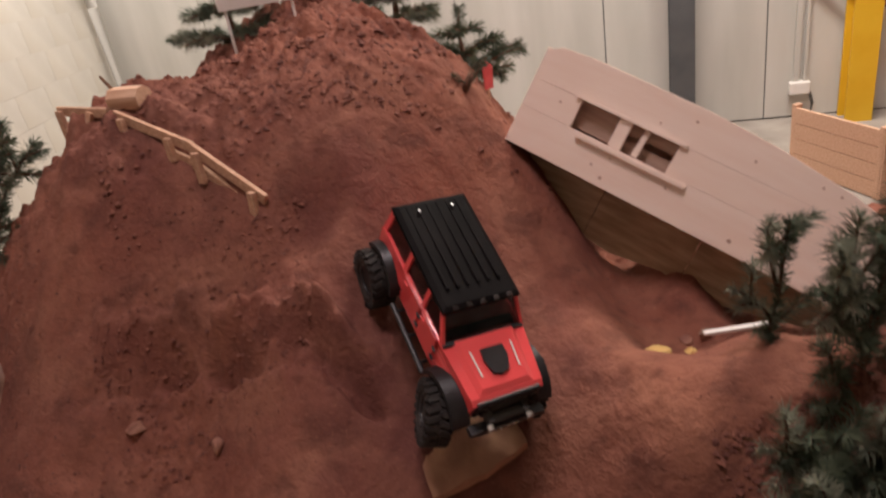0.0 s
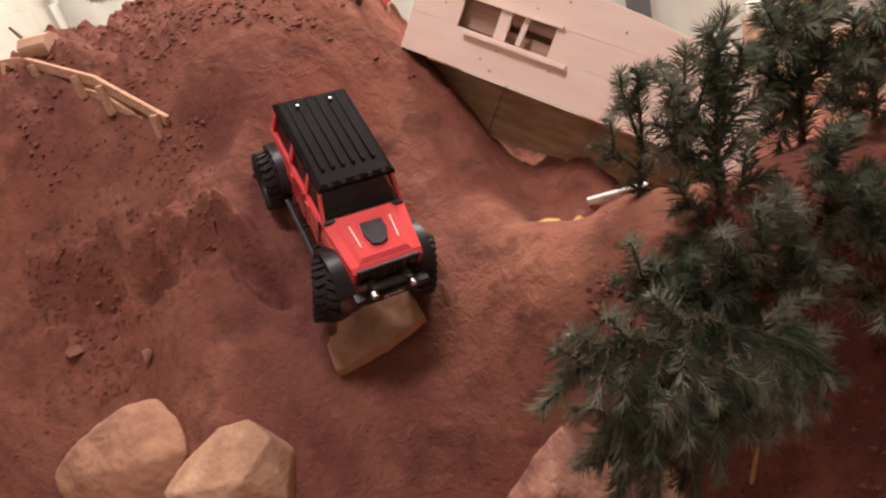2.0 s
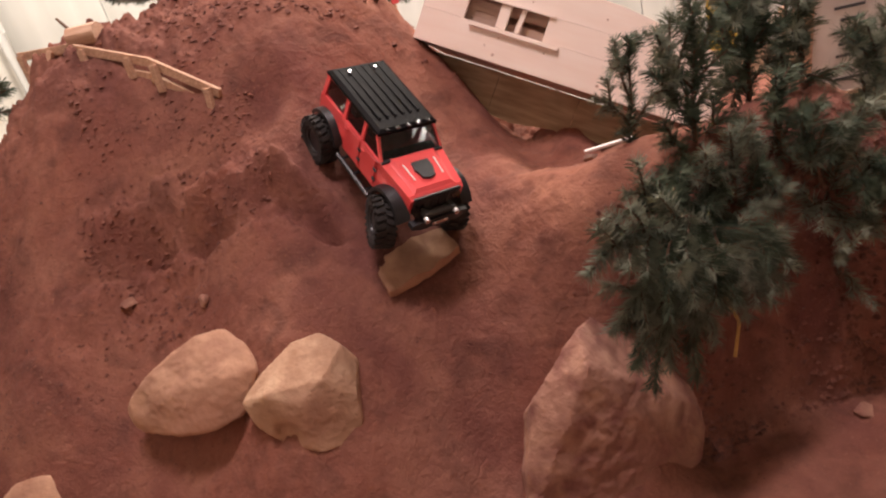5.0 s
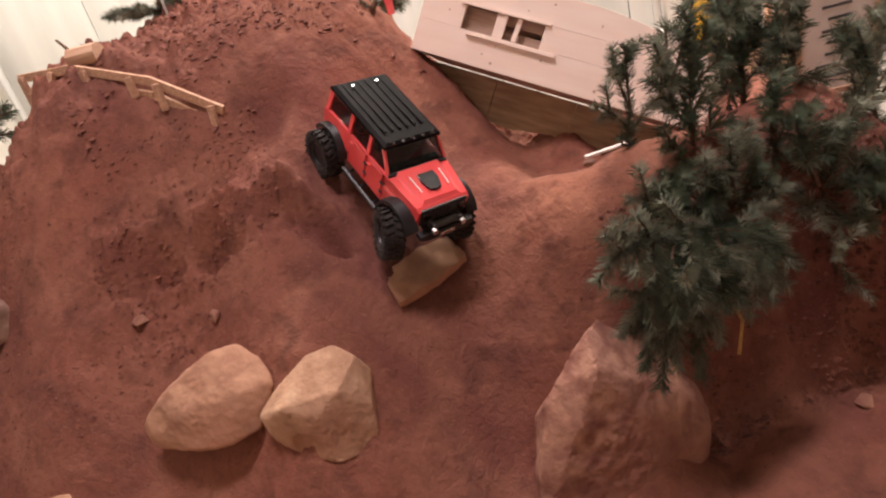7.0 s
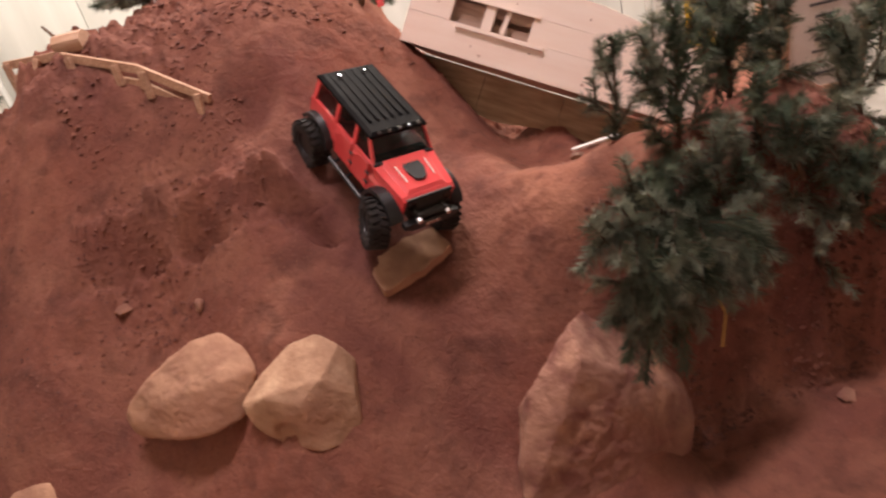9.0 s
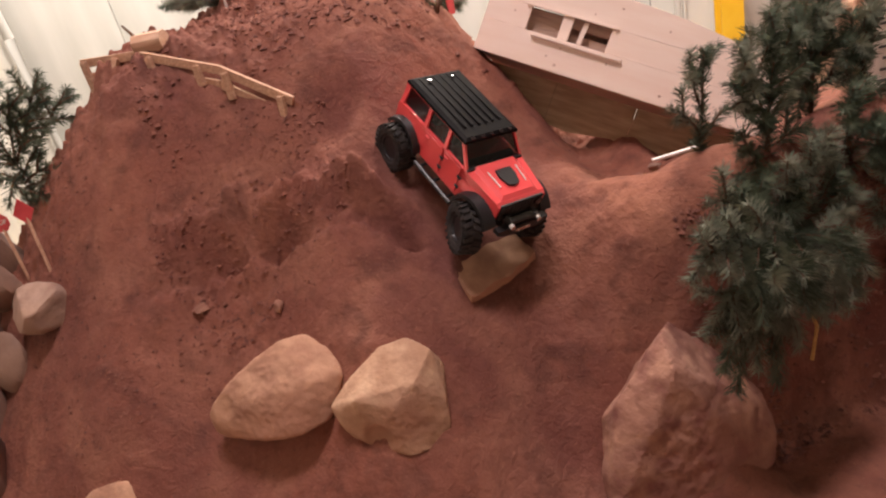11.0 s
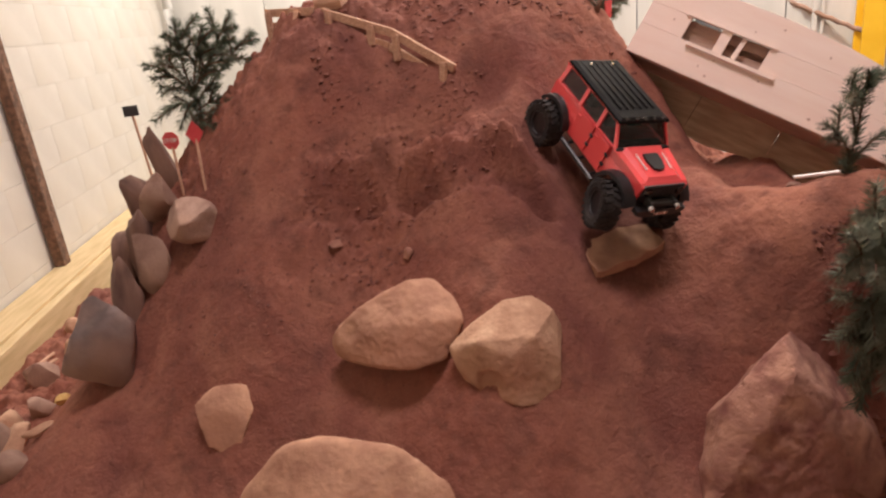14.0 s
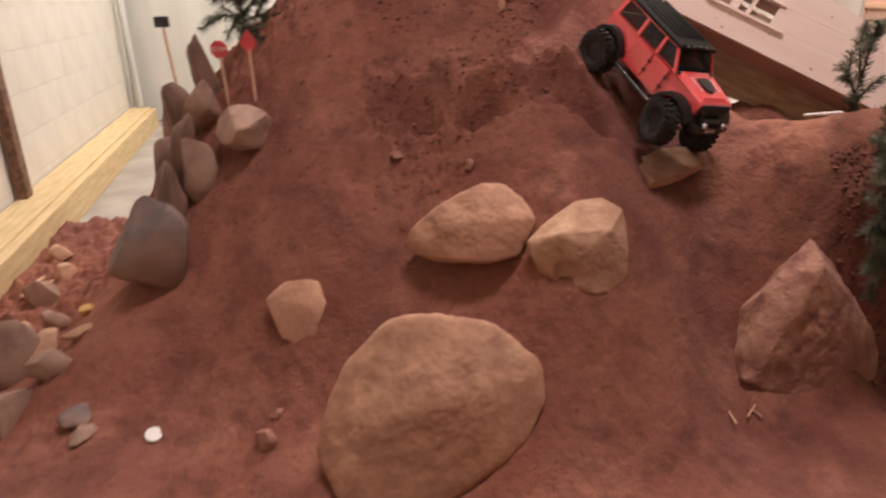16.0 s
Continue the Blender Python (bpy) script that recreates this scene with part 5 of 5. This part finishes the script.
def hanging_rope():
    a, b = by_wall(5.0, -0.01, 0.98), by_wall(6.6, 0.30, 0.42)
    pts = []
    for k in range(70):
        f = k / 69
        p = a.lerp(b, f)
        p.z -= 0.10 * math.sin(math.pi * f)
        p += Vector((0, math.cos(k * 1.7), math.sin(k * 1.7))) * 0.005
        pts.append(p)
    bm = bmesh.new()
    sweep(bm, pts, 0.017, 6)
    solid("rope", bm, STONE_GREY, "grey twisted rope sagging from the wall", "rope", smooth=True)


hanging_rope()


def crate():
    ob = thing("crate", "pale wooden crate of planks", "crate", pose(3.46, 3.2, 0, 0, 0, 6))
    for k in range(4):
        bm = bmesh.new()
        add_box(bm, (0, -0.30, 0.045 + 0.083 * k), (0.9, 0.018, 0.080), None, 0.002)
        part("slat", bm, PINE_WOOD, ob)
        bm = bmesh.new()
        add_box(bm, (-0.44, 0.0, 0.045 + 0.083 * k), (0.018, 0.58, 0.080), None, 0.002)
        part("slat", bm, PINE_WOOD, ob)
    for x in (-0.43, 0.43):
        for y in (-0.285, 0.285):
            bm = bmesh.new()
            add_box(bm, (x, y, 0.175), (0.04, 0.03, 0.35), None, 0.002)
            part("post", bm, PINE_WOOD, ob)
    bm = bmesh.new()
    add_box(bm, (0, 0, 0.02), (0.86, 0.56, 0.02))
    part("bottom", bm, PINE_WOOD, ob)


crate()


def shelf():
    ob = thing("rack", "dark wooden shelf rack by the wall", "rack", Matrix.Translation(by_wall(6.75, 0.26)) @ pose(0, 0, 0, 0, 0, -21))
    for x in (-0.7, 0.0, 0.7):
        bm = bmesh.new()
        add_box(bm, (x, 0, 1.2), (0.07, 0.4, 2.4), None, 0.003)
        part("upright", bm, PLY_DARK, ob)
    for z in (0.35, 0.9, 1.5, 2.1):
        bm = bmesh.new()
        add_box(bm, (0, 0, z), (1.5, 0.45, 0.04), None, 0.003)
        part("shelf", bm, PINE_WOOD, ob)
    bm = bmesh.new()
    add_box(bm, (0, 0.22, 1.2), (1.5, 0.01, 2.4))
    part("back", bm, PLY_DARK, ob)


shelf()


def framed_board():
    ob = thing("notice_board", "framed pale notice board behind the pines", "notice board", pose(2.265, 1.38, height(2.265, 1.38) - 0.01, 8, 0, -20))
    bm = bmesh.new()
    add_box(bm, (0, 0, 0.20), (0.20, 0.006, 0.36))
    panel_ = part("panel", bm, WHITE, ob, "pale sheet with dark marks")
    for x in (-0.106, 0.106):
        bm = bmesh.new()
        add_box(bm, (x, -0.002, 0.19), (0.022, 0.016, 0.42), None, 0.002)
        part("frame", bm, PINE_WOOD, ob)
    for z in (0.02, 0.385):
        bm = bmesh.new()
        add_box(bm, (0, -0.002, z), (0.188, 0.014, 0.02), None, 0.002)
        part("frame", bm, PINE_WOOD, ob)
    rng = random.Random(2)
    for k in range(9):
        bm = bmesh.new()
        add_box(bm, (rng.uniform(-0.03, 0.03), -0.004, 0.07 + 0.034 * k), (rng.uniform(0.05, 0.12), 0.002, 0.008))
        part("writing", bm, STEEL, panel_)


framed_board()


def tube_lamp(x, y, z, length, along):
    ob = thing("ceiling_light", "unseen white fluorescent tube light hanging from the ceiling", "ceiling light", pose(x, y, z, 0, 0, along))
    bm = bmesh.new()
    add_box(bm, (0, 0, 0.05), (length, 0.12, 0.06), None, 0.005)
    part("housing", bm, WHITE, ob)
    bm = bmesh.new()
    add_rod(bm, (-length / 2 + 0.03, 0, 0.0), (length / 2 - 0.03, 0, 0.0), 0.018, 0.018, 10)
    part("tube", bm, TUBE, ob, "glowing tube")
    for dx in (-length / 3, length / 3):
        bm = bmesh.new()
        add_rod(bm, (dx, 0, 0.08), (dx, 0, TOP - z), 0.004, 0.004, 6)
        part("hanger", bm, STEEL, ob)


tube_lamp(0.95, 0.75, 5.02, 1.5, 0)
tube_lamp(-0.72, 4.7, 3.0, 1.5, 90)
# made-up fixture, out of view, hung at the back fill
tube_lamp(2.5, 3.25, 4.40, 1.7, -21)

# small litter
bm = bmesh.new()
bmesh.ops.create_cone(bm, cap_ends=True, segments=18, radius1=0.020, radius2=0.019, depth=0.003)
solid("disc", bm, WHITE, "small white plastic disc on the clay", "disc", pose(-0.388, 1.017, height(-0.388, 1.017) + 0.004, 20, 10, 0))
for k, (x, y, turn, ln) in enumerate(((0.885, 0.705, 80, 0.045), (0.94, 0.71, 35, 0.05), (0.95, 0.705, 110, 0.03))):
    bm = bmesh.new()
    add_rod(bm, (-ln / 2, 0, 0), (ln / 2, 0, 0.006), 0.003, 0.002, 6)
    solid("twig", bm, FENCE_WOOD, "pale broken twig lying on the clay", "twig", pose(x, y, height(x, y) + 0.005, 0, 0, turn), "broken twigs")
for k, (x, y, turn, ln) in enumerate(((-0.95, 2.05, 70, 0.16), (-0.90, 1.98, 50, 0.12), (-0.82, 1.9, 130, 0.11))):
    bm = bmesh.new()
    add_rod(bm, (-ln / 2, 0, 0), (ln / 2, 0, 0.012), 0.008, 0.006, 8)
    solid("twig", bm, FENCE_WOOD, "pale stick lying by the edge plank", "twig", pose(x, y, height(x, y) + 0.012, 0, 0, turn), "broken twigs")
